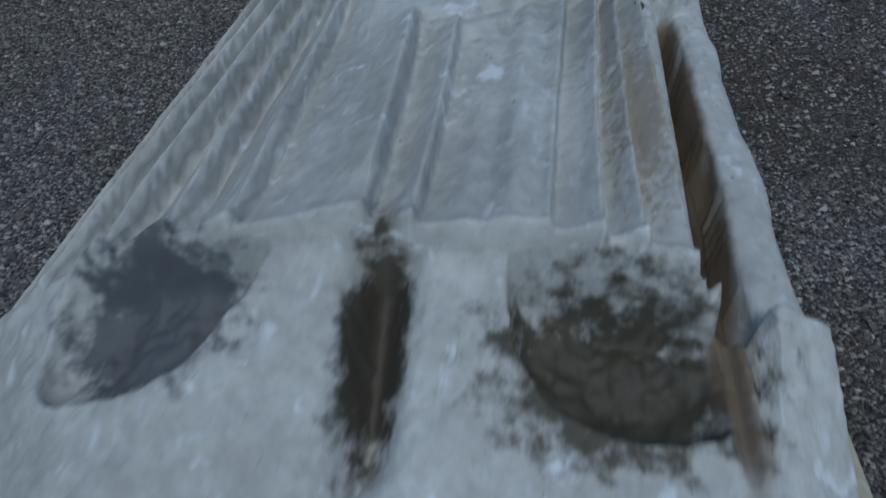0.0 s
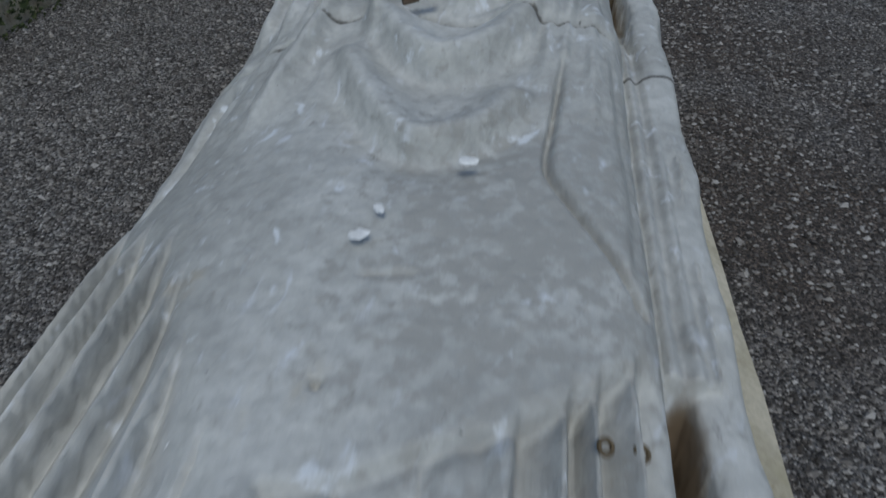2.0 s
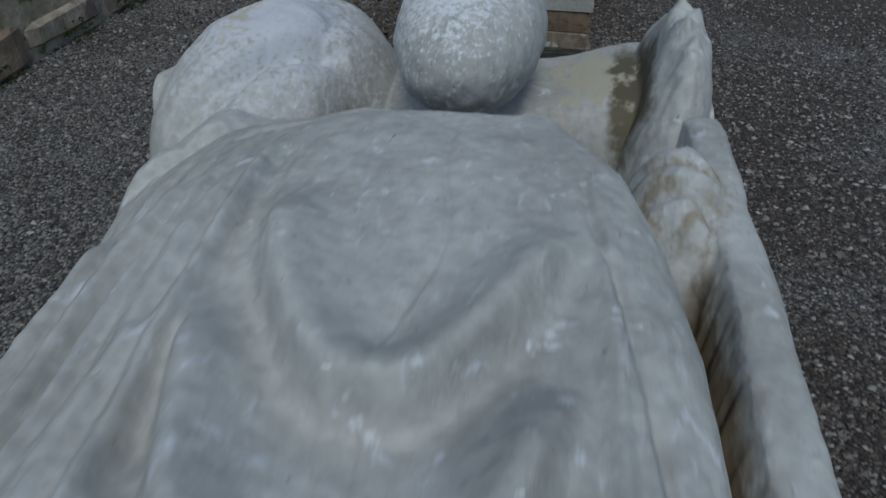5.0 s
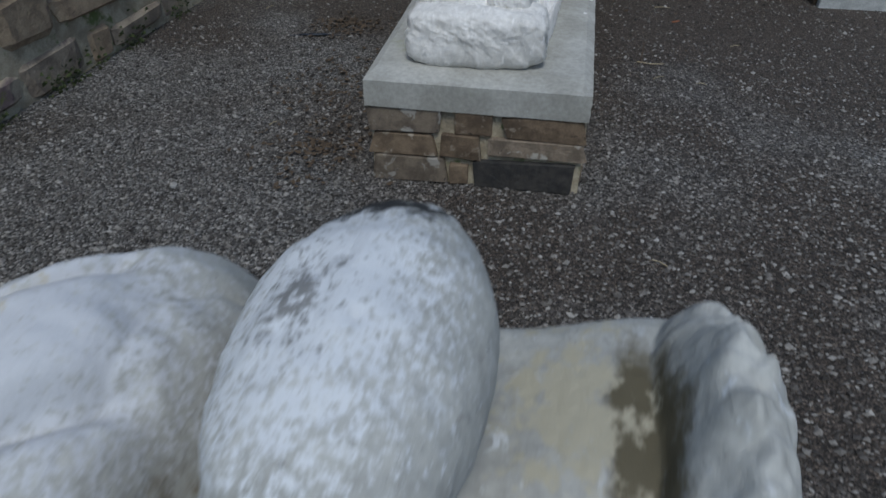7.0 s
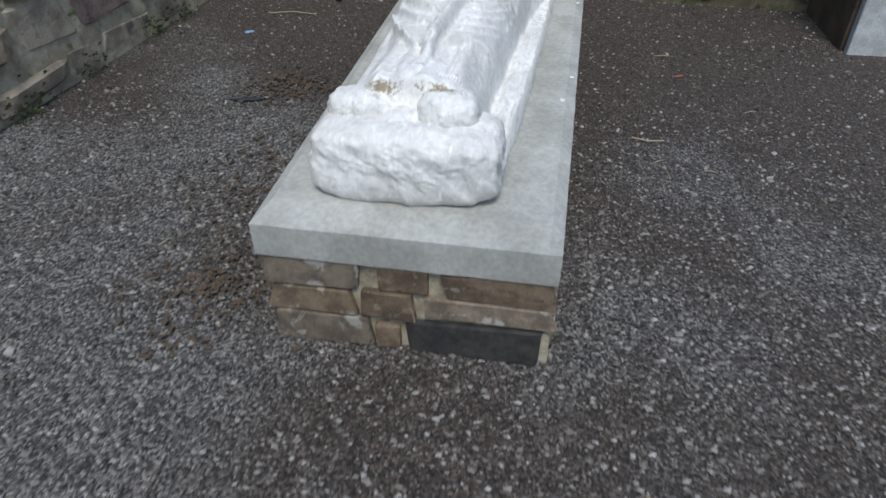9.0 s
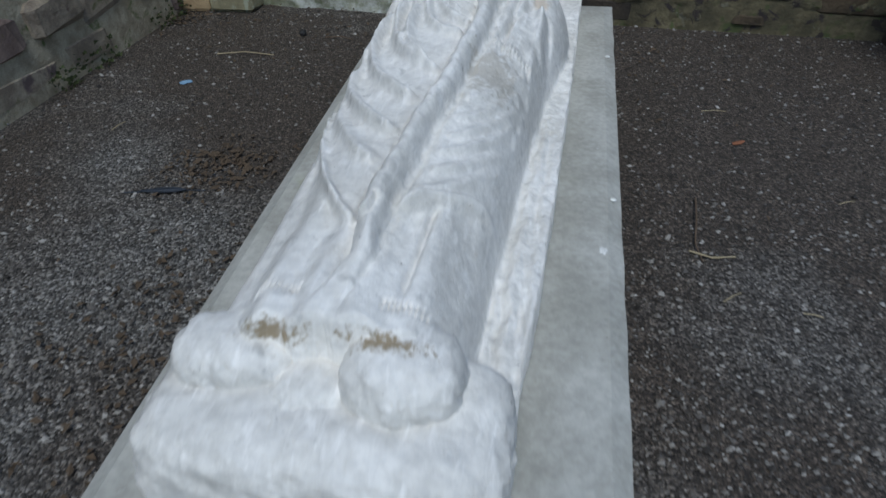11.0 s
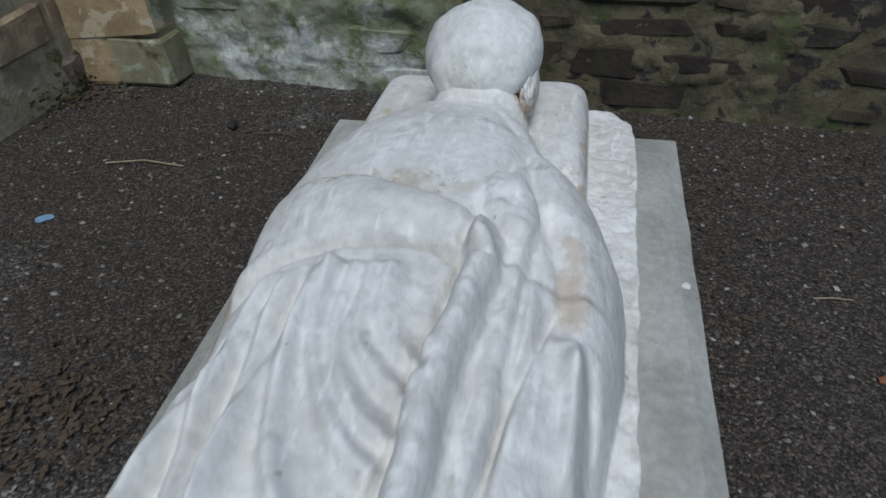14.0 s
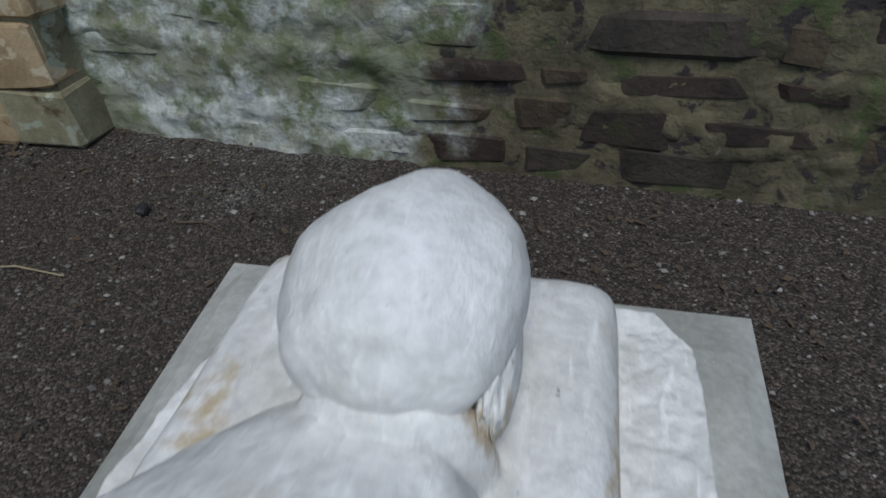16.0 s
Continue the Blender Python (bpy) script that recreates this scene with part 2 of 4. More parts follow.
def streak(tone, lengths, lo, hi, w, on=None, depth=0.0):
    """Weathering streaks drawn out along the stone."""
    ln, ll, lbsdf, lmix, lramp, lfield, lwhere = on or LIME
    fit = ln.new("ShaderNodeVectorMath")
    fit.operation = "DIVIDE"
    fit.inputs[1].default_value = lengths
    ll.new(lwhere, fit.inputs[0])
    t = ln.new("ShaderNodeTexNoise")
    t.noise_dimensions = "4D"
    t.inputs["Scale"].default_value = 1.0
    t.inputs["Detail"].default_value = 4.0
    t.inputs["Distortion"].default_value = 0.5
    t.inputs["W"].default_value = w
    ll.new(fit.outputs[0], t.inputs["Vector"])
    below = lbsdf.inputs["Base Color"].links[0].from_socket
    ll.new(lmix(lramp(t.outputs["Fac"], lo, hi), below, tone), lbsdf.inputs["Base Color"])
    if depth:
        b = ln.new("ShaderNodeBump")
        b.inputs["Strength"].default_value = 1.0
        b.inputs["Distance"].default_value = depth
        ll.new(t.outputs["Fac"], b.inputs["Height"])
        ll.new(lbsdf.inputs["Normal"].links[0].from_socket, b.inputs["Normal"])
        ll.new(b.outputs["Normal"], lbsdf.inputs["Normal"])


streak((0.54, 0.56, 0.58), (0.016, 0.04, 0.03), 0.58, 0.80, 101.0, None, 0.0025)
streak((0.22, 0.215, 0.20), (0.010, 0.026, 0.02), 0.62, 0.82, 103.0)
streak((0.62, 0.59, 0.54), (0.012, 0.030, 0.02), 0.58, 0.82, 105.0, WHITE_STONE, 0.0016)
streak((0.84, 0.82, 0.79), (0.016, 0.07, 0.03), 0.54, 0.74, 107.0, WHITE_STONE)
blot((0.06, -1.58, 0.85), (0.15, 0.26, 0.3), 0.85, 2.8, (0.60, 0.62, 0.64), 0.007, 52.0)
blot((0.04, -1.60, 0.87), (0.08, 0.13, 0.1), 0.50, 3.0, (0.22, 0.22, 0.215), 0.009, 131.0)
blot((-0.25, -1.6, 0.75), (0.25, 0.3, 0.3), 0.75, 2.6, (0.50, 0.51, 0.53), 0.010, 54.0)
blot((-0.30, -1.62, 0.76), (0.05, 0.16, 0.12), 0.55, 2.8, (0.44, 0.40, 0.31), 0.02, 133.0)
blot((0.335, -3.58, 0.73), (0.06, 0.22, 0.08), 0.75, 2.8, (0.29, 0.26, 0.205), 0.009, 135.0)
blot((0.25, -3.2, 0.78), (0.3, 0.5, 0.2), 0.55, 3.0, (0.30, 0.295, 0.27), 0.018, 137.0)
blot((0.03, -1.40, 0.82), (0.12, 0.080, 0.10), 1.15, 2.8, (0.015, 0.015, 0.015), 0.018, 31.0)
# next three: shade of the foot hollows, put into the colour
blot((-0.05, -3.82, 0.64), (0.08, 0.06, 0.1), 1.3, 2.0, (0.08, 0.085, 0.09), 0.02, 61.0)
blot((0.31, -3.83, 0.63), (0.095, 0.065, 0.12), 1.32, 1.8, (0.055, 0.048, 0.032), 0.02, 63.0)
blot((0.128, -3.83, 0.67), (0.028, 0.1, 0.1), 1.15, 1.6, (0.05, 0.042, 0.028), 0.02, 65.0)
# next two: brown shade painted into the recesses either side of the head
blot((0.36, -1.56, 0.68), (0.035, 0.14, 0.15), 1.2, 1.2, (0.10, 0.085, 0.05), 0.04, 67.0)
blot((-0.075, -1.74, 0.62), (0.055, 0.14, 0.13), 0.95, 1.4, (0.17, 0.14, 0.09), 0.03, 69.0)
blot((0.29, -1.5, 0.66), (0.10, 0.16, 0.1), 0.8, 2.8, (0.40, 0.37, 0.28), 0.03, 95.0)
blot((0.53, -2.95, 0.55), (0.085, 1.3, 0.5), 1.0, 0.5, (0.46, 0.39, 0.27), 0.05, 71.0)
# darker brown along the upper channel beside the staff
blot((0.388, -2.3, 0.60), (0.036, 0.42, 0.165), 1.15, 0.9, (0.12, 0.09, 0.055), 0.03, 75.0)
blot((0.37, -2.05, 0.76), (0.07, 0.12, 0.08), 0.8, 2.2, (0.27, 0.23, 0.17), 0.02, 77.0)
# dark line painted along the break across the first figure, deepening its shade
break_at = ln.new("ShaderNodeSeparateXYZ")
ll.new(lwhere, break_at.inputs[0])


def sum_of(kind, a, b, c=None):
    m_ = ln.new("ShaderNodeMath")
    m_.operation = kind
    for sock, val in zip(m_.inputs, (a, b, c)):
        if isinstance(val, (int, float)):
            sock.default_value = val
        elif val is not None:
            ll.new(val, sock)
    return m_.outputs[0]


wave_a = sum_of("SINE", sum_of("MULTIPLY_ADD", break_at.outputs["X"], 17.0, 0.6), 0.0)
wave_b = sum_of("SINE", sum_of("MULTIPLY_ADD", break_at.outputs["X"], 61.0, 1.0), 0.0)
line = sum_of("MULTIPLY_ADD", wave_b, 0.0016, sum_of("MULTIPLY_ADD", wave_a, 0.009, -2.806))
away = sum_of("ABSOLUTE", sum_of("SUBTRACT", break_at.outputs["Y"], line), 0.0)
away = sum_of("MULTIPLY_ADD", lfield(0.012, 4.0, 121.0), 0.010, away)
ll.new(lmix(lramp(away, 0.0100, 0.0068), lbsdf.inputs["Base Color"].links[0].from_socket, (0.10, 0.095, 0.085)), lbsdf.inputs["Base Color"])
blot((-0.20, 1.96, 0.58), (0.07, 0.12, 0.07), 0.95, 2.2, (0.50, 0.39, 0.24), 0.04, 81.0, WHITE_STONE)
blot((0.16, 1.84, 0.58), (0.06, 0.10, 0.08), 0.7, 2.4, (0.50, 0.41, 0.30), 0.02, 83.0, WHITE_STONE)
blot((0.21, 1.98, 0.60), (0.06, 0.16, 0.06), 0.85, 2.0, (0.50, 0.40, 0.27), 0.03, 111.0, WHITE_STONE)
blot((0.05, 1.955, 0.68), (0.09, 0.035, 0.06), 0.8, 2.4, (0.50, 0.42, 0.32), 0.02, 113.0, WHITE_STONE)
blot((-0.10, 1.615, 0.74), (0.13, 0.035, 0.06), 0.85, 2.2, (0.42, 0.37, 0.29), 0.014, 115.0, WHITE_STONE)
blot((-0.26, 1.5, 0.60), (0.04, 0.2, 0.1), 0.8, 2.2, (0.45, 0.38, 0.28), 0.03, 117.0, WHITE_STONE)
# next two: brown staining plus painted shade in the slits behind the feet
blot((-0.1, 0.262, 0.64), (0.07, 0.018, 0.03), 0.75, 2.6, (0.30, 0.24, 0.16), 0.010, 85.0, WHITE_STONE)
blot((0.045, 0.258, 0.645), (0.09, 0.018, 0.03), 0.75, 2.6, (0.30, 0.24, 0.16), 0.010, 87.0, WHITE_STONE)
blot((0.09, 1.02, 0.68), (0.09, 0.14, 0.08), 0.8, 2.6, (0.50, 0.47, 0.42), 0.025, 89.0, WHITE_STONE)
blot((0.165, 1.50, 0.67), (0.035, 0.16, 0.1), 0.72, 2.2, (0.56, 0.49, 0.41), 0.03, 91.0, WHITE_STONE)
blot((0.11, 0.98, 0.66), (0.07, 0.16, 0.1), 0.45, 3.0, (0.44, 0.41, 0.36), 0.010, 139.0, WHITE_STONE)
blot((-0.05, 1.62, 0.75), (0.2, 0.05, 0.08), 0.6, 2.2, (0.62, 0.58, 0.51), 0.05, 93.0, WHITE_STONE)
# darker brown along the lower channel beside the staff
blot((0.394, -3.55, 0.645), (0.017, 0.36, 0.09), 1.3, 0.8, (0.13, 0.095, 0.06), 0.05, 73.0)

# render and algae over the rear wall: whitewash patches towards one end
def rear_surface(name, dark, light, spots, per_piece, palette=()):
    m, rn, rl, rbsdf, rmix, rramp, rfield, rwhere = surface(name, dark, light, 0.16, 0.95, 1.0, 0.01, spots=spots, per_piece=per_piece, palette=palette)
    rs = rn.new("ShaderNodeSeparateXYZ")
    rl.new(rwhere, rs.inputs[0])
    edge = rn.new("ShaderNodeMath")
    edge.operation = "MULTIPLY_ADD"
    rl.new(rfield(0.3, 6.0, 41.0), edge.inputs[0])
    edge.inputs[1].default_value = 2.2
    rl.new(rs.outputs["X"], edge.inputs[2])
    old = rbsdf.inputs["Base Color"].links[0].from_socket
    green = rmix(rramp(rfield(0.12, 5.0, 44.0), 0.40, 0.62), (0.25, 0.26, 0.19), (0.13, 0.155, 0.07))
    wash = rmix(rramp(rfield(0.22, 7.0, 47.0, 0.0, 0.7), 0.45, 0.62), green, (0.55, 0.57, 0.55))
    wash = rmix(rramp(rfield(0.05, 6.0, 49.0), 0.55, 0.7), wash, (0.24, 0.22, 0.18))
    rl.new(rmix(rramp(edge.outputs[0], 0.95, 0.55), old, wash), rbsdf.inputs["Base Color"])
    return m


REAR = rear_surface("rear_wall_stone", (0.040, 0.033, 0.026), (0.085, 0.068, 0.052), [((0.065, 0.072, 0.032), 0.16, 0.56, 0.1)], 0.5, ((1, 1, 1), (0.75, 0.6, 0.58), (1.2, 1.1, 0.9), (0.6, 0.55, 0.54)))
REAR_MORTAR = rear_surface("rear_wall_mortar", (0.075, 0.066, 0.040), (0.17, 0.145, 0.085), [((0.07, 0.085, 0.032), 0.12, 0.54, 0.1), ((0.035, 0.028, 0.027), 0.10, 0.55, 0.07), ((0.15, 0.14, 0.10), 0.05, 0.62, 0.07)], 0.0)

# gravel: small stones of many tones, browner where leaf mould lies and where shade is painted
GRAVEL = bpy.data.materials.new("fine_gravel")
GRAVEL.use_nodes = True
gn, gl = GRAVEL.node_tree.nodes, GRAVEL.node_tree.links
gb = gn["Principled BSDF"]
gb.inputs["Roughness"].default_value = 0.85
gpos = gn.new("ShaderNodeNewGeometry")
cells = gn.new("ShaderNodeTexVoronoi")
cells.inputs["Scale"].default_value = 150
gl.new(gpos.outputs["Position"], cells.inputs["Vector"])
tone = gn.new("ShaderNodeSeparateColor")
gl.new(cells.outputs["Color"], tone.inputs[0])
pebble = gn.new("ShaderNodeValToRGB")
for at, rgb in ((0.0, (0.016, 0.014, 0.013)), (0.45, (0.095, 0.089, 0.083)), (0.8, (0.24, 0.228, 0.215)), (1.0, (0.48, 0.465, 0.44))):
    if at in (0.0, 1.0):
        pebble.color_ramp.elements[-1 if at else 0].color = (*rgb, 1)
    else:
        pebble.color_ramp.elements.new(at).color = (*rgb, 1)
gl.new(tone.outputs[0], pebble.inputs[0])
mould = gn.new("ShaderNodeTexNoise")
mould.inputs["Scale"].default_value = 1.3
mould.inputs["Detail"].default_value = 6
gl.new(gpos.outputs["Position"], mould.inputs["Vector"])
mr = gn.new("ShaderNodeMapRange")
mr.inputs["From Min"].default_value, mr.inputs["From Max"].default_value = 0.42, 0.62
mr.inputs["To Max"].default_value = 0.95
gsep = gn.new("ShaderNodeSeparateXYZ")
gl.new(gpos.outputs["Position"], gsep.inputs[0])
# daylight fall-off put into the colour: darker to the rear, paler on the left
rear = gn.new("ShaderNodeMapRange")
rear.inputs["From Min"].default_value, rear.inputs["From Max"].default_value, rear.inputs["To Max"].default_value = 0.5, 2.3, 0.25
gl.new(gsep.outputs["Y"], rear.inputs["Value"])
across = gn.new("ShaderNodeMapRange")
across.inputs["From Min"].default_value, across.inputs["From Max"].default_value = -0.9, 0.0
across.inputs["To Min"].default_value, across.inputs["To Max"].default_value = -0.12, 0.05
gl.new(gsep.outputs["X"], across.inputs["Value"])
shaded = gn.new("ShaderNodeMath")
gl.new(rear.outputs[0], shaded.inputs[0])
gl.new(across.outputs[0], shaded.inputs[1])
soil_and_shade = gn.new("ShaderNodeMath")
gl.new(mould.outputs["Fac"], soil_and_shade.inputs[0])
gl.new(shaded.outputs[0], soil_and_shade.inputs[1])
gl.new(soil_and_shade.outputs[0], mr.inputs["Value"])
gm = gn.new("ShaderNodeMix")
gm.data_type, gm.blend_type = "RGBA", "MULTIPLY"
gm.inputs["B"].default_value = (0.50, 0.40, 0.33, 1)
gl.new(mr.outputs[0], gm.inputs["Factor"])
gl.new(pebble.outputs[0], gm.inputs["A"])
fines = gn.new("ShaderNodeTexNoise")
fines.inputs["Scale"].default_value, fines.inputs["Detail"].default_value = 60, 8
gl.new(gpos.outputs["Position"], fines.inputs["Vector"])
earth = gn.new("ShaderNodeValToRGB")
earth.color_ramp.elements[0].position, earth.color_ramp.elements[0].color = 0.3, (0.030, 0.025, 0.021, 1)
earth.color_ramp.elements[1].position, earth.color_ramp.elements[1].color = 0.7, (0.115, 0.098, 0.083, 1)
gl.new(fines.outputs["Fac"], earth.inputs[0])
half = gn.new("ShaderNodeMath")
half.operation = "MULTIPLY"
half.inputs[1].default_value = 0.3
gl.new(mr.outputs[0], half.inputs[0])
ge = gn.new("ShaderNodeMix")
ge.data_type = "RGBA"
gl.new(half.outputs[0], ge.inputs["Factor"])
gl.new(gm.outputs["Result"], ge.inputs["A"])
gl.new(earth.outputs[0], ge.inputs["B"])
gl.new(ge.outputs["Result"], gb.inputs["Base Color"])
gbump = gn.new("ShaderNodeBump")
gbump.inputs["Strength"].default_value = 0.9
gbump.inputs["Distance"].default_value = 0.016
gbump.invert = True
gl.new(cells.outputs["Distance"], gbump.inputs["Height"])
gl.new(gbump.outputs["Normal"], gb.inputs["Normal"])

PEBBLES = bpy.data.materials.new("loose_pebbles")
PEBBLES.use_nodes = True
pn, pl = PEBBLES.node_tree.nodes, PEBBLES.node_tree.links
pgeo = pn.new("ShaderNodeNewGeometry")
pr = pn.new("ShaderNodeValToRGB")
for at, rgb in ((0.0, (0.018, 0.015, 0.013)), (0.5, (0.11, 0.10, 0.092)), (0.85, (0.24, 0.226, 0.208)), (1.0, (0.36, 0.345, 0.325))):
    if at in (0.0, 1.0):
        pr.color_ramp.elements[-1 if at else 0].color = (*rgb, 1)
    else:
        pr.color_ramp.elements.new(at).color = (*rgb, 1)
pl.new(pgeo.outputs["Random Per Island"], pr.inputs[0])
pl.new(pr.outputs[0], pn["Principled BSDF"].inputs["Base Color"])
pn["Principled BSDF"].inputs["Roughness"].default_value = 0.8


# ---- mesh helpers ----
def link(name, bm, material, parent=None, label=""):
    me = bpy.data.meshes.new(name)
    bm.to_mesh(me)
    bm.free()
    me.materials.append(material)
    ob = new(name, me)
    if parent:
        ob.parent = parent
    if label:
        ob["label"] = label
    return ob


part = link


def slab_mesh(x0, y0, z0, x1, y1, z1, bevel=0.0, jitter=0.0, seed=0, segments=2):
    bm = bmesh.new()
    bmesh.ops.create_cube(bm, size=1, matrix=Matrix.Translation(((x0 + x1) / 2, (y0 + y1) / 2, (z0 + z1) / 2)) @ Matrix.Diagonal((x1 - x0, y1 - y0, z1 - z0, 1)))
    if bevel:
        bmesh.ops.bevel(bm, geom=bm.edges[:], offset=bevel, segments=segments, affect="EDGES", profile=0.6)
    if jitter:
        r = random.Random(seed)
        for v in bm.verts:
            v.co += Vector((r.uniform(-1, 1), r.uniform(-1, 1), r.uniform(-1, 1))) * jitter
    return bm


def rough_block(seed, edge_size=0.045, skew=0.06):
    """A unit rubble stone with worn, uneven edges."""
    r = random.Random(seed)
    bm = bmesh.new()
    bmesh.ops.create_cube(bm, size=1)
    for v in bm.verts:
        v.co += Vector((r.uniform(-skew, skew), r.uniform(-0.03, 0.03), r.uniform(-skew, skew) * 1.6))
    bmesh.ops.bevel(bm, geom=bm.edges[:], offset=edge_size, segments=1, affect="EDGES")
    for v in bm.verts:
        v.co += Vector((r.uniform(-0.02, 0.02), r.uniform(-0.03, 0.03), r.uniform(-0.03, 0.03)))
    me = bpy.data.meshes.new("stone")
    bm.to_mesh(me)
    bm.free()
    return me


def stone_set(material, count, seed, edge_size=0.045, skew=0.06):
    out = []
    for k in range(count):
        me = rough_block(seed + k, edge_size, skew)
        me.materials.append(material)
        out.append(me)
    return out


def course(parent, meshes, start, along, out, width, z0, height, seed, widths=(0.16, 0.42), gap=0.016, depth=0.10, proud=0.012):
    """One course of stones along a wall face. start: a point of the face; along, out: unit directions."""
    r = random.Random(seed)
    at = r.uniform(-0.1, 0.0)
    turn = math.atan2(along[1], along[0])
    while at < width:
        w = r.uniform(*widths)
        a, b = max(at, 0), min(at + w, width)
        if b - a > 0.05:
            h = height * r.uniform(0.62, 1.08)
            mid, push = (a + b) / 2, r.uniform(-0.4, 1.0) * proud - depth / 2
            ob = new("stone", r.choice(meshes))
            ob.parent = parent
            ob.matrix_basis = Matrix.LocRotScale(
                (start[0] + along[0] * mid + out[0] * push, start[1] + along[1] * mid + out[1] * push, z0 + height / 2 + r.uniform(-0.1, 0.1) * (height - h)),
                Euler((0, r.uniform(-0.05, 0.05), turn)), (b - a - gap, depth, h - gap * 0.6))
        at += w


# ---- setting ----
g = bmesh.new()
bmesh.ops.create_grid(g, x_segments=80, y_segments=80, size=150)
ground = link("ground", g, GRAVEL)
tagged(ground, "dark grey-brown fine gravel ground with leaf mould", "ground", kind="structure")

wall_west = link("wall_west", slab_mesh(-2.65, -2.9, -0.1, -2.04, 4.2, 2.3), MORTAR)
tagged(wall_west, "mossy rubble stone side wall in lime mortar", "wall", kind="structure")
WX, WY = Vector((0.9968, -0.0797, 0)), Vector((-0.0797, -0.9968, 0))
REAR0 = Vector((-2.2, 3.626, 0))
n = slab_mesh(0, -0.5, -0.1, 5.0, 0, 2.6)
bmesh.ops.transform(n, matrix=Matrix.Translation(REAR0) @ Euler((0, 0, math.atan2(WX.y, WX.x))).to_matrix().to_4x4() @ Matrix.Translation((0, 0.503, 0)), verts=n.verts)
wall_north = link("wall_north", n, REAR_MORTAR)
tagged(wall_north, "damp rubble rear wall with whitewash and algae", "wall", kind="structure")
wall_east = link("wall_east", slab_mesh(1.84, 2.62, -0.1, 2.9, 4.2, 2.6, 0.01), SHADED_WALL)
tagged(wall_east, "return wall beside the opening, its shaded side coloured dark brown", "wall", kind="structure")
# thin sheet that carries the lit colour of the wall's end
face = link("wall_facing", slab_mesh(1.86, 2.56, -0.05, 2.9, 2.617, 2.6, 0.008), LIT_WALL)
tagged(face, "end of the return wall, its lit face coloured pale grey", "wall", kind="structure")
# added wall out of view, only to close off the right side
wall_far = link("wall_south", slab_mesh(6.0, -9.0, -0.1, 6.4, 2.6, 2.6), MORTAR)
tagged(wall_far, "unseen rubble wall added to close the far side", "wall", kind="structure")


# ---- things ----
def empty(name, x, y, z, label, category, group=""):
    ob = new(name)
    ob.location = (x, y, z)
    return tagged(ob, label, category, group)


def cover_slab(x0f, x1f, x0b, x1b, y0, y1, z0, zf, zb, seed):
    """A cast slab with a worn arris and a shallow chamfer; slightly wider and higher at its head."""
    bm = slab_mesh(0, 0, 0, 1, 1, 1)
    bmesh.ops.subdivide_edges(bm, edges=bm.edges[:], cuts=24, use_grid_fill=True)
    for v in bm.verts:
        u, w, h = v.co
        rim = min(u * 0.8, (1 - u) * 0.8, w * 2.4, (1 - w) * 2.4)
        drop = 0.018 * max(0, 1 - rim / 0.03)
        top = zf + (zb - zf) * w
        x = (x0f + (x0b - x0f) * w) * (1 - u) + (x1f + (x1b - x1f) * w) * u
        wob = noise.noise(Vector((u * 9, w * 23, h * 5 + seed)))
        v.co = Vector((x + 0.003 * wob * (1 if u in (0, 1) else 0), y0 + (y1 - y0) * w, z0 + (top - drop - z0) * h + 0.0015 * wob))
    return bm


# second monument: plinth, slab, effigy
plinth = empty("stone_plinth", 0, 0.02, 0, "low plinth of brown rubble stones under a slab", "plinth")
part("core", slab_mesh(-0.372, 0.022, -0.02, 0.368, 2.36, 0.285), MORTAR, plinth).location = (0, -0.02, 0)
PST = stone_set(PLINTH_STONE, 8, 300)
BST = stone_set(BLACK_STONE, 2, 320)
front = ((0.195, 0.09, -0.385, -0.115, 0), (0.195, 0.09, -0.075, 0.06, 0), (0.20, 0.085, 0.085, 0.37, 0), (0.105, 0.085, -0.38, -0.135, 0), (0.105, 0.095, -0.125, 0.02, 0),
         (0.125, 0.07, 0.05, 0.37, 0), (0.0, 0.10, -0.375, -0.105, 0), (0.0, 0.09, -0.095, -0.02, 0), (0.0, 0.115, 0.0, 0.365, 1))
for k, (z, h, a, b, kind) in enumerate(front):
    ob = new("stone", (BST if kind else PST)[k % (2 if kind else 8)])
    ob.parent = plinth
    ob.matrix_basis = Matrix.LocRotScale(((a + b) / 2, 0.028, z + h / 2), Euler((0, 0, 0)), (b - a - 0.008, 0.09, h - 0.004))
for k, z in enumerate((0.0, 0.10, 0.195)):
    course(plinth, PST, (0.375, 0.06), (0, 1), (1, 0), 2.28, z, 0.093, 340 + k, (0.15, 0.34), 0.012, 0.08, 0.006)
    course(plinth, PST, (-0.378, 0.06), (0, 1), (-1, 0), 2.28, z, 0.093, 350 + k, (0.15, 0.34), 0.012, 0.08, 0.006)
cover = link("cover_slab", cover_slab(-0.387, 0.372, -0.462, 0.42, 0.0, 2.45, 0.285, 0.395, 0.405, 5), SLAB)
tagged(cover, "grey-buff cast stone slab with worn edges on the plinth", "slab")


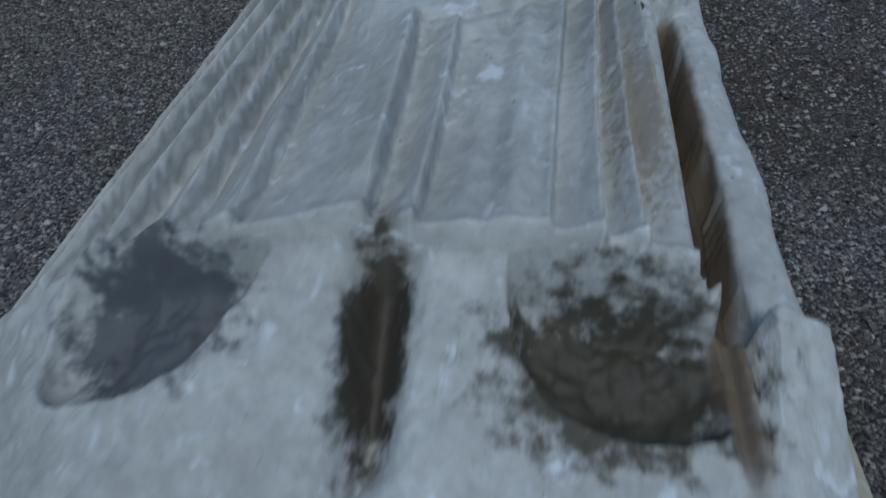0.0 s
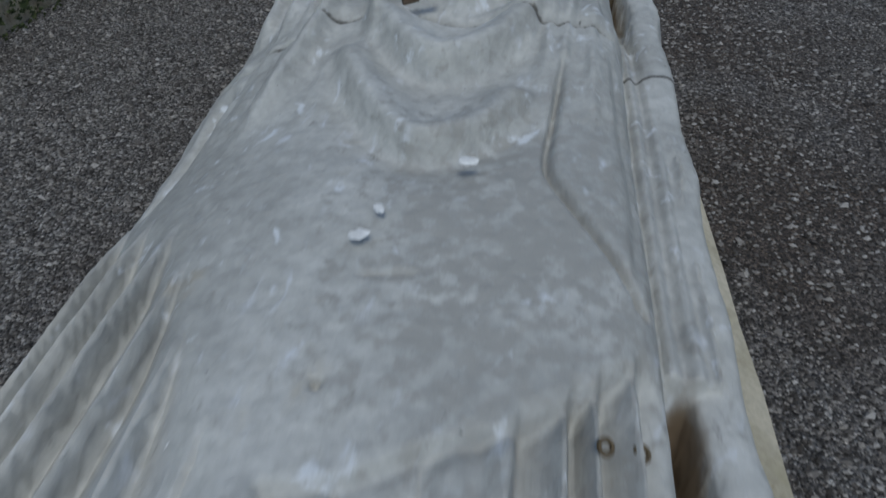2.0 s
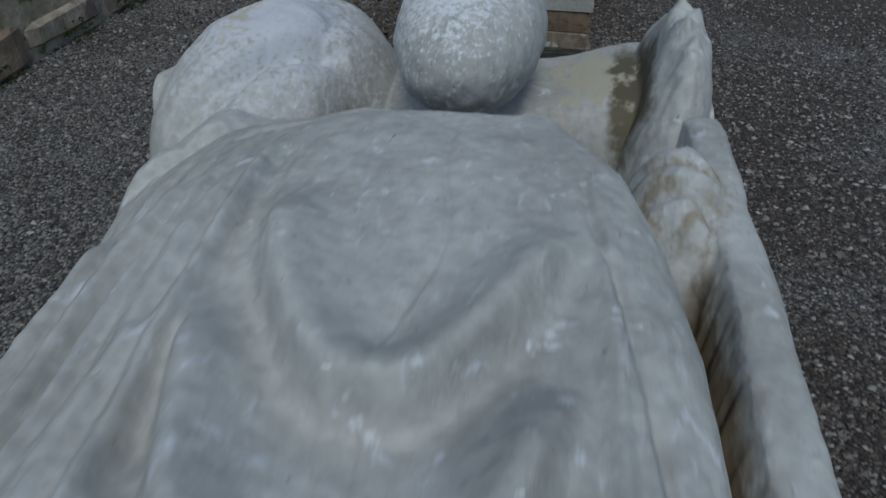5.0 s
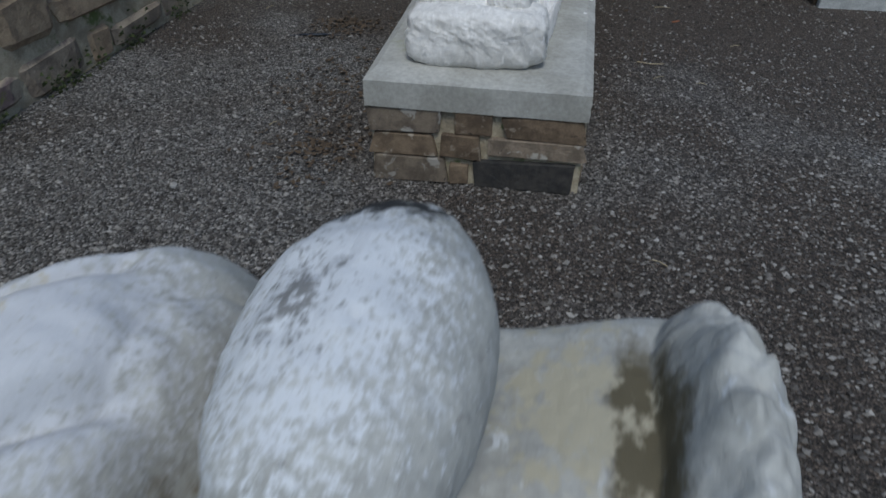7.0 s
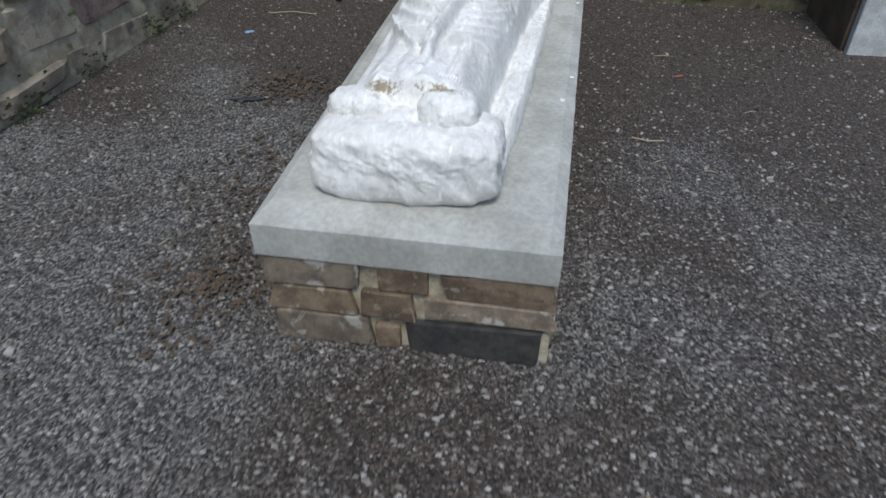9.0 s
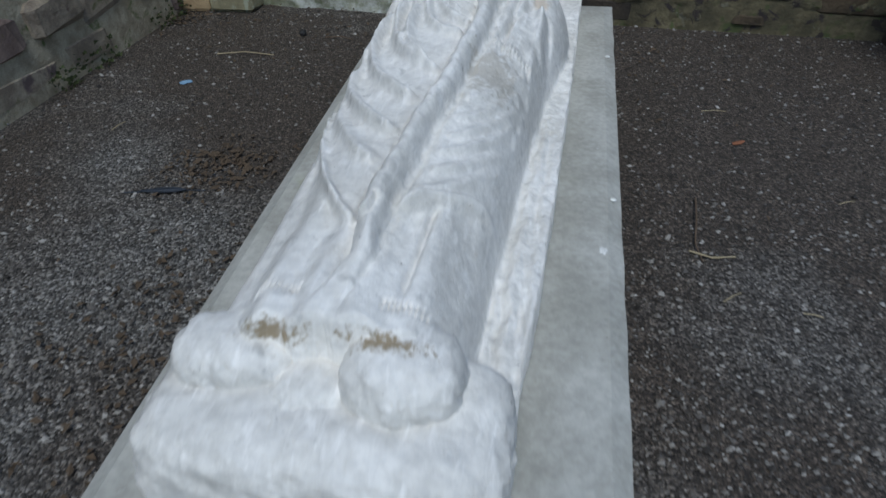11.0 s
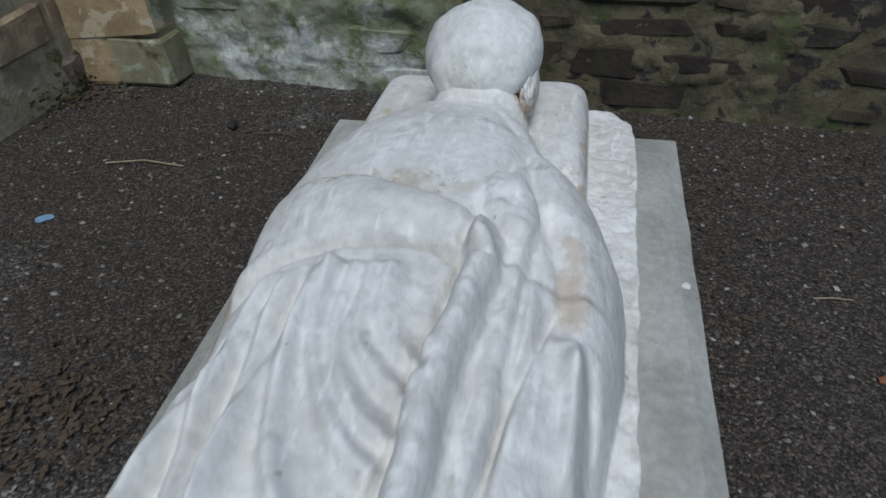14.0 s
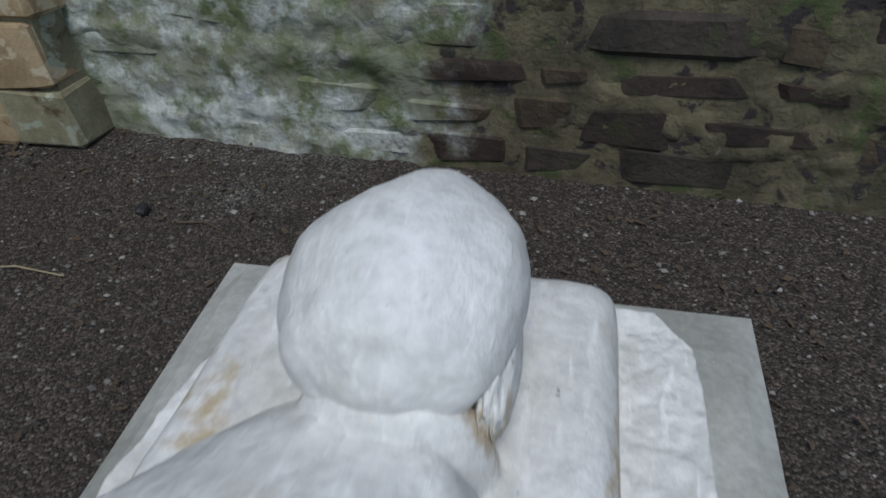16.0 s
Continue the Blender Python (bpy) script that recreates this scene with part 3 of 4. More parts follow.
def effigy_two(X, Y):
    wob = grain(X, Y, 0.12, 5)
    plate = 0.485 + 0.024 * Y + 0.008 * wob + 0.004 * grain(X, Y, 0.02, 9)
    xc = np.interp(Y, [0.1, 0.5, 1.0, 1.5, 1.95], [-0.05, -0.05, -0.045, -0.022, -0.015])
    w = np.interp(Y, [0.1, 0.26, 0.5, 0.9, 1.3, 1.5, 1.72, 1.86, 1.95, 2.0, 2.2], [0.2, 0.19, 0.2, 0.225, 0.25, 0.278, 0.285, 0.25, 0.16, 0.08, 0.07])
    top = np.interp(Y, [0.1, 0.25, 0.45, 1.0, 1.4, 1.6, 1.8, 1.92, 1.98, 2.06], [0.62, 0.668, 0.665, 0.682, 0.712, 0.742, 0.738, 0.715, 0.69, 0.6])
    w = w * np.where(X < xc, np.interp(Y, [1.3, 1.5, 1.6, 1.75, 1.95], [1.0, 1.04, 1.07, 1.13, 1.25]), np.interp(Y, [1.62, 1.70, 1.77, 1.82, 1.90], [1.0, 0.92, 0.78, 0.66, 0.60]))
    q = np.clip(np.abs(X - xc) / w, 0, 1)
    body = 0.43 + (top - 0.43) * (1 - q ** np.where(X > xc, np.interp(Y, [1.2, 1.6], [3.8, 2.6]), 2.5)) ** 0.5
    inside = smooth(1.0, 0.86, q)
    rope = np.interp(Y, [0.19, 0.31, 0.38, 0.56, 0.77, 1.04, 1.39, 1.62], [-0.045, -0.037, -0.019, -0.018, 0.003, 0.03, 0.055, 0.078])
    rope = rope + 0.003 * np.sin(Y * 23) + 0.0015 * np.sin(Y * 83)
    # mantle: one layer over the long robe, its lower edge hanging in two curves
    hem_left = 0.445 + 9.5 * np.clip(-0.03 - X, 0, 1) ** 2 + 0.25 * np.clip(-0.03 - X, 0, 1)
    hem_right = 0.482 + 0.72 * np.clip(X + 0.01, 0, 1)
    hem = np.where(X < rope, hem_left, hem_right)
    mantle = smooth(-0.004, 0.006, Y - hem) * smooth(1.505, 1.48, Y)
    body = body + inside * (0.012 * mantle + 0.016 * bump(Y - hem - 0.012, 0.012 + 0.02 * smooth(-0.1, -0.18, X)) * (1 + 0.3 * np.sin(Y * 75 + 2 * wob)) * smooth(1.5, 1.2, Y) * smooth(0.01, 0.06, np.abs(X - rope)))
    # mantle folds: nested curves hanging from the girdle
    mantle_z = body
    cover_left = ((((-0.155, 1.44), (-0.165, 1.30), (-0.150, 1.16), (-0.105, 1.05), (-0.045, 0.97)), 0.016),
                  (((-0.135, 1.45), (-0.130, 1.26), (-0.105, 1.10), (-0.060, 1.005), (-0.015, 0.95)), 0.014),
                  (((-0.185, 1.33), (-0.190, 1.12), (-0.145, 0.96), (-0.085, 0.872), (-0.035, 0.82)), 0.016),
                  (((-0.205, 1.18), (-0.195, 0.95), (-0.150, 0.828), (-0.095, 0.745), (-0.045, 0.70)), 0.016),
                  (((-0.205, 1.02), (-0.190, 0.84), (-0.150, 0.74), (-0.100, 0.65), (-0.055, 0.61)), 0.010),
                  (((-0.118, 1.457), (-0.152, 1.32), (-0.192, 1.186), (-0.207, 1.06)), 0.010),
                  (((-0.145, 1.45), (-0.178, 1.30), (-0.210, 1.14)), 0.010),
                  (((-0.095, 1.46), (-0.110, 1.31), (-0.125, 1.17), (-0.12, 1.09)), 0.009),
                  (((-0.175, 1.44), (-0.205, 1.30), (-0.225, 1.18)), 0.012),
                  (((-0.112, 1.455), (-0.090, 1.25), (-0.045, 1.16), (0.015, 1.13)), 0.013),
                  (((-0.092, 1.458), (-0.078, 1.33), (-0.030, 1.24), (0.022, 1.20)), 0.012),
                  (((-0.066, 1.46), (-0.061, 1.35), (-0.020, 1.265), (0.030, 1.235)), 0.011),
                  (((-0.048, 1.46), (-0.040, 1.355), (-0.010, 1.305), (0.038, 1.275)), 0.010),
                  (((-0.028, 1.46), (-0.022, 1.375), (0.005, 1.335), (0.042, 1.315)), 0.009))
    for points, rise in cover_left:
        mantle_z = fold(mantle_z.copy(), X, Y, points, 1.6 * rise, 0.016, 0.008, 0.10)
    cover_right = ((((0.030, 0.545), (0.070, 0.575), (0.118, 0.66), (0.150, 0.78)), 0.007), (((0.034, 0.60), (0.075, 0.632), (0.120, 0.72), (0.150, 0.84)), 0.007),
                   (((0.036, 0.655), (0.078, 0.69), (0.122, 0.785), (0.150, 0.90)), 0.008), (((0.042, 0.715), (0.082, 0.75), (0.124, 0.85), (0.150, 0.96)), 0.008),
                   (((0.048, 0.78), (0.086, 0.82), (0.126, 0.92), (0.148, 1.02)), 0.007), (((0.052, 0.86), (0.088, 0.90), (0.126, 0.99), (0.146, 1.08)), 0.006))
    for points, rise in cover_right:
        mantle_z = fold(mantle_z, X, Y, points, 1.5 * rise, 0.012, 0.007, 0.12)
    body = body + inside * mantle * (mantle_z - body) * smooth(1.485, 1.47, Y)
    body = body + inside * mantle * 0.002 * grain(X, Y, 0.03, 23)
    # long robe: upright pleats and a fringe of short cuts above the hem
    robe = (1 - mantle) * smooth(0.25, 0.27, Y) * (Y < 1.0)
    body = body + inside * robe * (0.006 * np.sin((X + 0.02 * Y) * 95 + 1.5 * wob) - 0.012 * bump(X - 0.045 - 0.05 * (Y - 0.3), 0.006) * smooth(0.32, 0.36, Y))
    cut = bump(Y - 0.325 - 0.03 * X, 0.012) * (np.abs(X + 0.11) < 0.03) + bump(Y - 0.315, 0.012) * (np.abs(X - 0.07) < 0.045)
    body = body - inside * 0.006 * cut * (np.sin(X * 900) > 0)
    # rolled edge of the mantle
    body = body + inside * smooth(0.25, 0.46, Y) * smooth(1.56, 1.44, Y) * (0.040 * np.clip(1 - ((X - rope) / 0.019) ** 2, 0, 1) ** 0.5 + 0.0025 * grain(X, Y, 0.012, 33) * bump(X - rope, 0.02)) - inside * (0.011 * bump(X - rope + 0.024, 0.006) + 0.006 * bump(X - rope - 0.026, 0.007)) * (Y > 0.45) * smooth(1.6, 1.5, Y)
    # sleeve across the waist, wrist, and the other arm down the side
    low_edge = np.interp(X, [-0.25, -0.17, -0.07, 0.0, 0.06], [1.455, 1.484, 1.494, 1.494, 1.466])
    high_edge = np.interp(X, [-0.25, -0.176, -0.066, 0.0, 0.06], [1.67, 1.640, 1.603, 1.578, 1.55])
    fore = (2 * Y - low_edge - high_edge) / (high_edge - low_edge)
    span = smooth(-0.285, -0.23, X) * smooth(0.085, 0.055, X)
    body = body + span * (0.028 * np.clip(1 - fore ** 2, 0, 1) ** 0.6 - 0.018 * bump(fore + 1.06, 0.14) - 0.014 * bump(fore - 1.15, 0.25) * smooth(0.02, -0.04, X))
    hand = dome(X, Y, 0.082, 1.60, 0.036, 0.075, 0.722, 0.026, 0.5, 14) + 0.010 * grain(X, Y, 0.03, 34)
    arm_x = np.interp(Y, [1.2, 1.42, 1.6, 1.8, 1.93], [0.195, 0.213, 0.205, 0.155, 0.08])
    arm = smooth(1.12, 1.4, Y) * smooth(1.96, 1.88, Y) * np.clip(1 - ((X - arm_x) / 0.075) ** 2, 0, 1)
    body = body + 0.022 * arm * smooth(1.0, 0.9, q)
    body = body - 0.010 * bump(X - np.interp(Y, [1.35, 1.6, 1.75], [0.15, 0.115, 0.10]), 0.012) * smooth(1.3, 1.4, Y) * smooth(1.78, 1.7, Y)
    body = body - 0.012 * bump(X - 0.105 - 0.05 * (Y - 1.3), 0.007) * smooth(1.08, 1.14, Y) * smooth(1.6, 1.5, Y)
    body = body + 0.012 * bump(X - 0.165 - 0.05 * (Y - 1.2), 0.012) * smooth(0.75, 0.95, Y) * smooth(1.42, 1.38, Y) * (1 + 0.5 * np.sin(Y * 60))
    body = fold(body, X, Y, ((0.155, 1.41), (0.152, 1.52), (0.126, 1.63)), -0.026, 0.014, 0.020, 0.2)
    body = fold(body, X, Y, ((0.150, 1.475), (0.111, 1.31), (0.086, 1.16)), -0.014, 0.005, 0.006, 0.1)
    body = fold(body, X, Y, ((0.186, 1.22), (0.177, 1.31), (0.173, 1.43)), 0.014, 0.010, 0.010, 0.15)
    body = fold(body, X, Y, ((0.205, 1.12), (0.198, 1.28), (0.192, 1.43)), -0.022, 0.009, 0.009, 0.2)
    body = fold(body, X, Y, ((0.165, 1.16), (0.168, 1.04), (0.160, 0.92), (0.150, 0.78)), 0.010, 0.008, 0.006, 0.15)
    cuff = (np.abs(X - 0.125) < 0.042) * bump(Y - 1.135 + 0.25 * (X - 0.125), 0.02)
    body = body + 0.010 * cuff - 0.006 * cuff * (np.sin(X * 800) > 0)
    body = body + 0.005 * smooth(1.62, 1.68, Y) * grain(X, Y, 0.10, 41, 1) + 0.0026 * inside * grain(X, Y * 0.5, 0.03, 42) - 0.008 * np.clip(grain(X, Y, 0.05, 43) - 0.55, 0, 1) * smooth(1.45, 1.6, Y)
    body = body - 0.012 * bump(X - 0.075 - 0.35 * (Y - 1.7), 0.012) * smooth(1.62, 1.68, Y) * smooth(1.82, 1.76, Y)
    z = np.maximum(np.maximum(plate, body), hand)
    # collar
    z = np.maximum(z, dome(X, Y, -0.01, 1.95, 0.092, 0.055, 0.62, 0.125, 0.45))
    # strips of drapery beside the legs
    side = smooth(0.145, 0.16, X) * smooth(0.24, 0.2, X) * smooth(0.3, 0.5, Y) * smooth(1.25, 1.1, Y)
    z = z + side * (0.004 * np.sin((X - 0.05 * Y) * 170 + 3 * wob) + 0.007 * grain(X, Y * 0.2, 0.018, 51))
    # pillow
    px, py = np.clip(np.abs(X + 0.03) / 0.222, 0, 1), np.clip(np.abs(Y - 2.04) / 0.21, 0, 1)
    pillow = np.where((px < 1) & (py < 1), 0.52 + 0.116 * ((1 - px ** 16) * (1 - py ** 10)) ** 0.5, -1) + 0.004 * wob
    z = np.where(Y > 1.8, np.maximum(z, pillow), z)
    # hollow behind the feet
    toe = 0.44 + 0.07 * smooth(0.2, 0.25, Y) + 0.006 * wob
    frayed = 0.262 + 0.004 * np.sin(X * 110) + 0.006 * wob
    z = np.where(Y < frayed, toe, z)
    z = z - 0.012 * bump(Y - frayed, 0.006) * (X < 0.14)
    return z + 0.0006 * grain(X, Y, 0.011, 71)


def left_two(Y):
    return np.interp(Y, [0.12, 0.16, 0.24, 0.34, 0.45, 0.9, 1.3, 1.8, 2.05, 2.2, 2.27], [-0.17, -0.235, -0.262, -0.25, -0.25, -0.27, -0.302, -0.338, -0.31, -0.28, -0.25]) + 0.006 * grain(Y * 0, Y, 0.05, 81)


def right_two(Y):
    return np.interp(Y, [0.12, 0.24, 0.6, 0.95, 1.5, 2.1, 2.22, 2.27], [0.15, 0.196, 0.226, 0.243, 0.266, 0.287, 0.283, 0.24]) + 0.004 * grain(Y * 0 + 3, Y, 0.04, 82)


def head_two(nx, ny, nz):
    wrap = 0.03 * smooth(-0.62, -0.70, ny) - 0.10 * smooth(-0.72, -0.95, ny) - 0.30 * smooth(-0.25, 0.9, ny) * smooth(0.35, -0.8, nx)
    return wrap + 0.05 * bump(nx - 0.80, 0.14) * smooth(0.5, 0.2, ny) * smooth(-0.5, -0.1, nz) + 0.022 * grain(nx * 0.1, ny * 0.1 + nz * 0.1, 0.05, 91, 3) + 0.010 * grain(nx * 0.1 + nz * 0.05, ny * 0.05, 0.010, 92, 3)


def boulder(power, rough, size, seed):
    def lift(nx, ny, nz):
        k = (np.abs(nx) ** power + np.abs(ny) ** power + np.abs(nz) ** power) ** (-1 / power) - 1
        return k + rough * grain(nx * 0.22 + 0.03 * nz, ny * 0.09 + nz * 0.08, size, seed) + 0.25 * rough * grain(nx * 0.22 + 0.05 * nz, ny * 0.12 + nz * 0.11, size * 0.3, seed + 3)
    return lift


# feet and the rough block that they rest on
feet = [ball(-0.035, 0.222, 0.484, 0.240, 0.118, 0.100, boulder(4.4, 0.075, 0.04, 61), 110, 150), ball(-0.165, 0.268, 0.585, 0.082, 0.06, 0.046, boulder(2.3, 0.10, 0.06, 62)),
        ball(0.065, 0.262, 0.59, 0.078, 0.075, 0.055, boulder(2.3, 0.10, 0.06, 63)), ball(-0.045, 0.235, 0.565, 0.06, 0.05, 0.035, boulder(2.2, 0.12, 0.05, 64)),
        ball(0.072, 2.01, 0.702, 0.018, 0.065, 0.045, boulder(2.2, 0.12, 0.03, 66), 40, 60)]
ys = np.linspace(0.19, 2.275, 760)
verts, quads = joined([carved(left_two, right_two, ys, 210, effigy_two, 0.40), ball(-0.013, 2.045, 0.748, 0.104, 0.133, 0.092, head_two)] + feet)
effigy = new("recumbent_effigy", mesh_from("recumbent_effigy", verts, quads, MARBLE))
tagged(effigy, "white marble tomb effigy in a draped mantle lying on a slab", "statue")

# first monument
plinth_b = empty("stone_plinth", 0.1, -2.6, 0, "low plinth of rubble stones under the first monument", "plinth")
part("core", slab_mesh(-0.30, -1.42, -0.02, 0.44, 1.40, 0.30), MORTAR, plinth_b)
for k, z in enumerate((0.0, 0.10, 0.20)):
    course(plinth_b, PST, (0.45, -1.42), (0, 1), (1, 0), 2.82, z, 0.098, 370 + k, (0.15, 0.34), 0.012, 0.08, 0.006)
    course(plinth_b, PST, (-0.31, -1.42), (0, 1), (-1, 0), 2.82, z, 0.098, 380 + k, (0.15, 0.34), 0.012, 0.08, 0.006)
cover_b = link("cover_slab", cover_slab(-0.30, 0.612, -0.50, 0.565, -4.1, -1.165, 0.30, 0.455, 0.43, 9), BUFF)
tagged(cover_b, "buff stone slab with pitted edge under the first effigy", "slab")


def effigy_one(X, Y):
    wob = grain(X, Y, 0.15, 105)
    top = np.interp(Y, [-4.1, -3.8, -3.4, -3.0, -2.8, -2.3, -2.05, -1.93, -1.86, -1.8], [0.66, 0.738, 0.758, 0.785, 0.822, 0.828, 0.815, 0.79, 0.72, 0.64])
    xc = 0.155
    hl = np.interp(Y, [-4.1, -3.4, -2.7, -2.35, -2.1, -2.0, -1.9, -1.8], [0.47, 0.47, 0.48, 0.52, 0.57, 0.61, 0.63, 0.56])
    hr = np.interp(Y, [-4.1, -2.9, -2.45, -2.3, -2.16, -2.06, -1.98, -1.9], [0.230, 0.236, 0.236, 0.234, 0.218, 0.19, 0.14, 0.10])
    ql, qr = np.clip((xc - X) / hl, 0, 1), np.clip((X - xc) / hr, 0, 1)
    left = 0.42 + (top - 0.42) * (1 - ql ** 2.3) ** 0.62
    right = 0.56 + (top - 0.56) * (1 - qr ** np.interp(Y, [-3.2, -2.7], [12.0, 8.0])) ** 0.5
    z = np.where(X < xc, left, right)
    inside = smooth(1.0, 0.9, np.maximum(ql, qr))
    # lower robe in lapped pleats under the torn edge of the worn panel
    torn = np.interp(X, [-0.30, -0.06, 0.045, 0.10, 0.15, 0.21, 0.28, 0.35, 0.40], [-3.02, -3.19, -3.39, -3.437, -3.425, -3.393, -3.362, -3.306, -3.29]) + 0.008 * wob + 0.006 * grain(X, Y, 0.03, 107)
    skirt = smooth(0.012, np.where(X < 0.05, -0.11, np.where(X < 0.2, -0.05, -0.03)), Y - torn) * (0.45 + 0.55 * smooth(-3.79, -3.70, Y))
    down = np.clip((-3.40 - Y) / 0.38, -0.4, 1.2)
    edges = [a + (b - a) * down + 0.002 * wob for a, b in ((-0.30, -0.34), (-0.205, -0.240), (-0.140, -0.165), (-0.085, -0.100), (-0.036, -0.040), (0.004, 0.016), (0.103, 0.119), (0.150, 0.156), (0.262, 0.253), (0.296, 0.292), (0.318, 0.322), (0.348, 0.360), (0.378, 0.386))]
    depth = np.interp(X, [-0.3, -0.1, 0.02, 0.1, 0.16, 0.25, 0.30, 0.38], [0.030, 0.050, 0.034, 0.040, 0.032, 0.020, 0.040, 0.036])
    z = z + inside * skirt * depth * (lapped(X, edges) - 0.45)
    z = fold(z, X, Y, ((0.096, -3.45), (0.102, -3.58), (0.112, -3.74)), 0.007, 0.012, 0.020, 0.1)
    z = z + inside * skirt * 0.004 * np.sin(X * 150 + wob) * smooth(0.17, 0.20, X) * smooth(0.26, 0.24, X)
    # worn panel, and the seam that runs up from its corner
    z = z + 0.009 * inside * (1 - skirt) * smooth(-3.0, -3.2, Y) + 0.003 * (1 - skirt) * wob
    z = fold(z, X, Y, ((0.358, -3.262), (0.336, -3.215), (0.303, -3.155), (0.273, -3.085), (0.279, -2.98), (0.288, -2.88)), -0.014, 0.0035, 0.006, 0.06)
    z = fold(z, X, Y, ((0.10, -3.44), (0.15, -3.43), (0.21, -3.398), (0.28, -3.367), (0.345, -3.312)), -0.008, 0.004, 0.010, 0.05)
    z = fold(z, X, Y, ((0.120, -3.255), (0.150, -3.25), (0.175, -3.248)), -0.004, 0.003, 0.003)
    z = fold(z, X, Y, ((0.350, -3.24), (0.358, -3.10), (0.352, -2.95), (0.345, -2.84)), -0.006, 0.005, 0.006)
    # hanging folds of the chasuble, one below the other
    for points, rise in ((((-0.015, -2.15), (0.023, -2.281), (0.056, -2.34), (0.097, -2.392), (0.135, -2.404), (0.166, -2.392), (0.192, -2.358), (0.222, -2.30), (0.258, -2.20)), 0.032),
                         (((-0.025, -2.30), (0.018, -2.43), (0.054, -2.504), (0.098, -2.562), (0.140, -2.577), (0.174, -2.565), (0.206, -2.53), (0.230, -2.47), (0.256, -2.37)), 0.038),
                         (((-0.012, -2.45), (0.022, -2.563), (0.063, -2.674), (0.105, -2.735), (0.140, -2.757), (0.175, -2.761), (0.206, -2.733), (0.227, -2.69), (0.252, -2.59)), 0.036),
                         (((0.035, -2.78), (0.075, -2.862), (0.101, -2.897), (0.134, -2.917), (0.166, -2.913), (0.200, -2.89), (0.228, -2.85), (0.256, -2.76)), 0.030),
                         (((0.010, -2.86), (0.048, -2.953), (0.090, -3.022), (0.136, -3.064), (0.180, -3.053), (0.220, -3.015), (0.252, -2.95)), 0.024)):
        z = fold(z, X, Y, points, rise, 0.036, 0.013, 0.10)
        z = fold(z, X, Y, [(x, y - 0.020) for x, y in points], -0.014, 0.010, 0.036, 0.2)
    # straight folds that fan out on either side of them
    for points, rise, l_, r_ in ((((-0.10, -2.04), (-0.066, -2.30), (-0.042, -2.52), (-0.026, -2.71), (-0.04, -2.86), (-0.09, -3.05)), 0.018, 0.018, 0.030),
                                 (((-0.075, -2.02), (-0.040, -2.28), (-0.012, -2.50), (0.036, -2.74), (0.05, -2.88)), 0.016, 0.012, 0.016),
                                 (((-0.16, -2.06), (-0.135, -2.35), (-0.105, -2.60), (-0.10, -2.78)), 0.020, 0.020, 0.030),
                                 (((-0.13, -2.05), (-0.10, -2.30), (-0.075, -2.55), (-0.068, -2.80)), 0.014, 0.012, 0.016),
                                 (((-0.22, -2.15), (-0.19, -2.45), (-0.165, -2.72)), 0.020, 0.020, 0.030),
                                 (((-0.16, -2.84), (-0.19, -2.98), (-0.21, -3.1)), -0.020, 0.025, 0.020),
                                 (((0.266, -2.95), (0.272, -2.80), (0.289, -2.60), (0.286, -2.40), (0.282, -2.16)), 0.013, 0.012, 0.008),
                                 (((0.286, -2.95), (0.293, -2.80), (0.307, -2.62), (0.303, -2.42), (0.296, -2.28)), 0.012, 0.012, 0.007),
                                 (((0.245, -2.90), (0.252, -2.76), (0.262, -2.60), (0.266, -2.42)), 0.010, 0.010, 0.008),
                                 (((0.345, -2.80), (0.331, -2.62), (0.317, -2.47), (0.305, -2.38), (0.290, -2.27), (0.272, -2.18), (0.262, -2.08)), -0.012, 0.005, 0.007),
                                 (((0.325, -3.0), (0.322, -2.85), (0.338, -2.65)), 0.008, 0.010, 0.008)):
        z = fold(z, X, Y, points, (1.6 if points[0][0] < 0.1 else 0.6) * rise, 0.8 * l_, 0.8 * r_, 0.16)
    drape = smooth(-3.05, -2.9, Y) * smooth(-1.95, -2.1, Y) * smooth(0.10, 0.17, np.abs(X - 0.14))
    z = z + inside * drape * 0.006 * grain(X, Y * 0.25, 0.022, 121)
    # break right across the figure
    crack = -2.806 + 0.009 * np.sin(X * 17 + 0.6) + 0.0016 * np.sin(X * 61 + 1.0)
    z = z - (0.010 + 0.06 * smooth(-0.13, -0.22, X)) * bump(Y - crack, 0.005) - 0.020 * bump(Y - crack + 0.006, 0.011) * bump(X - 0.135, 0.045)
    z = z + 0.008 * smooth(crack, crack + 0.03, Y) * smooth(-2.70, -2.78, Y) * smooth(-0.05, 0.0, X)
    for hx, hy in ((0.118, -3.36), (0.389, -3.293), (0.352, -3.251), (0.213, -2.575), (0.31, -3.52), (0.06, -2.62), (0.25, -2.79)):
        z = z - 0.012 * np.exp(-((X - hx) ** 2 + (Y - hy) ** 2) / 0.004 ** 2)
    z = z - 0.003 * bump(X - 0.14 - 0.012 * np.sin(Y * 19), 0.003) * smooth(-2.5, -2.45, Y) * smooth(-2.0, -2.05, Y)
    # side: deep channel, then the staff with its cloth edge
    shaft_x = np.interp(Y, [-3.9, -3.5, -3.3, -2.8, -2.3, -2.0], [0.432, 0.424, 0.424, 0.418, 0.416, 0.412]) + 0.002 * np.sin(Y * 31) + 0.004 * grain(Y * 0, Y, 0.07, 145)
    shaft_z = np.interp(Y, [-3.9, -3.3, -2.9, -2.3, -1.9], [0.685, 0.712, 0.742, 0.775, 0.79])
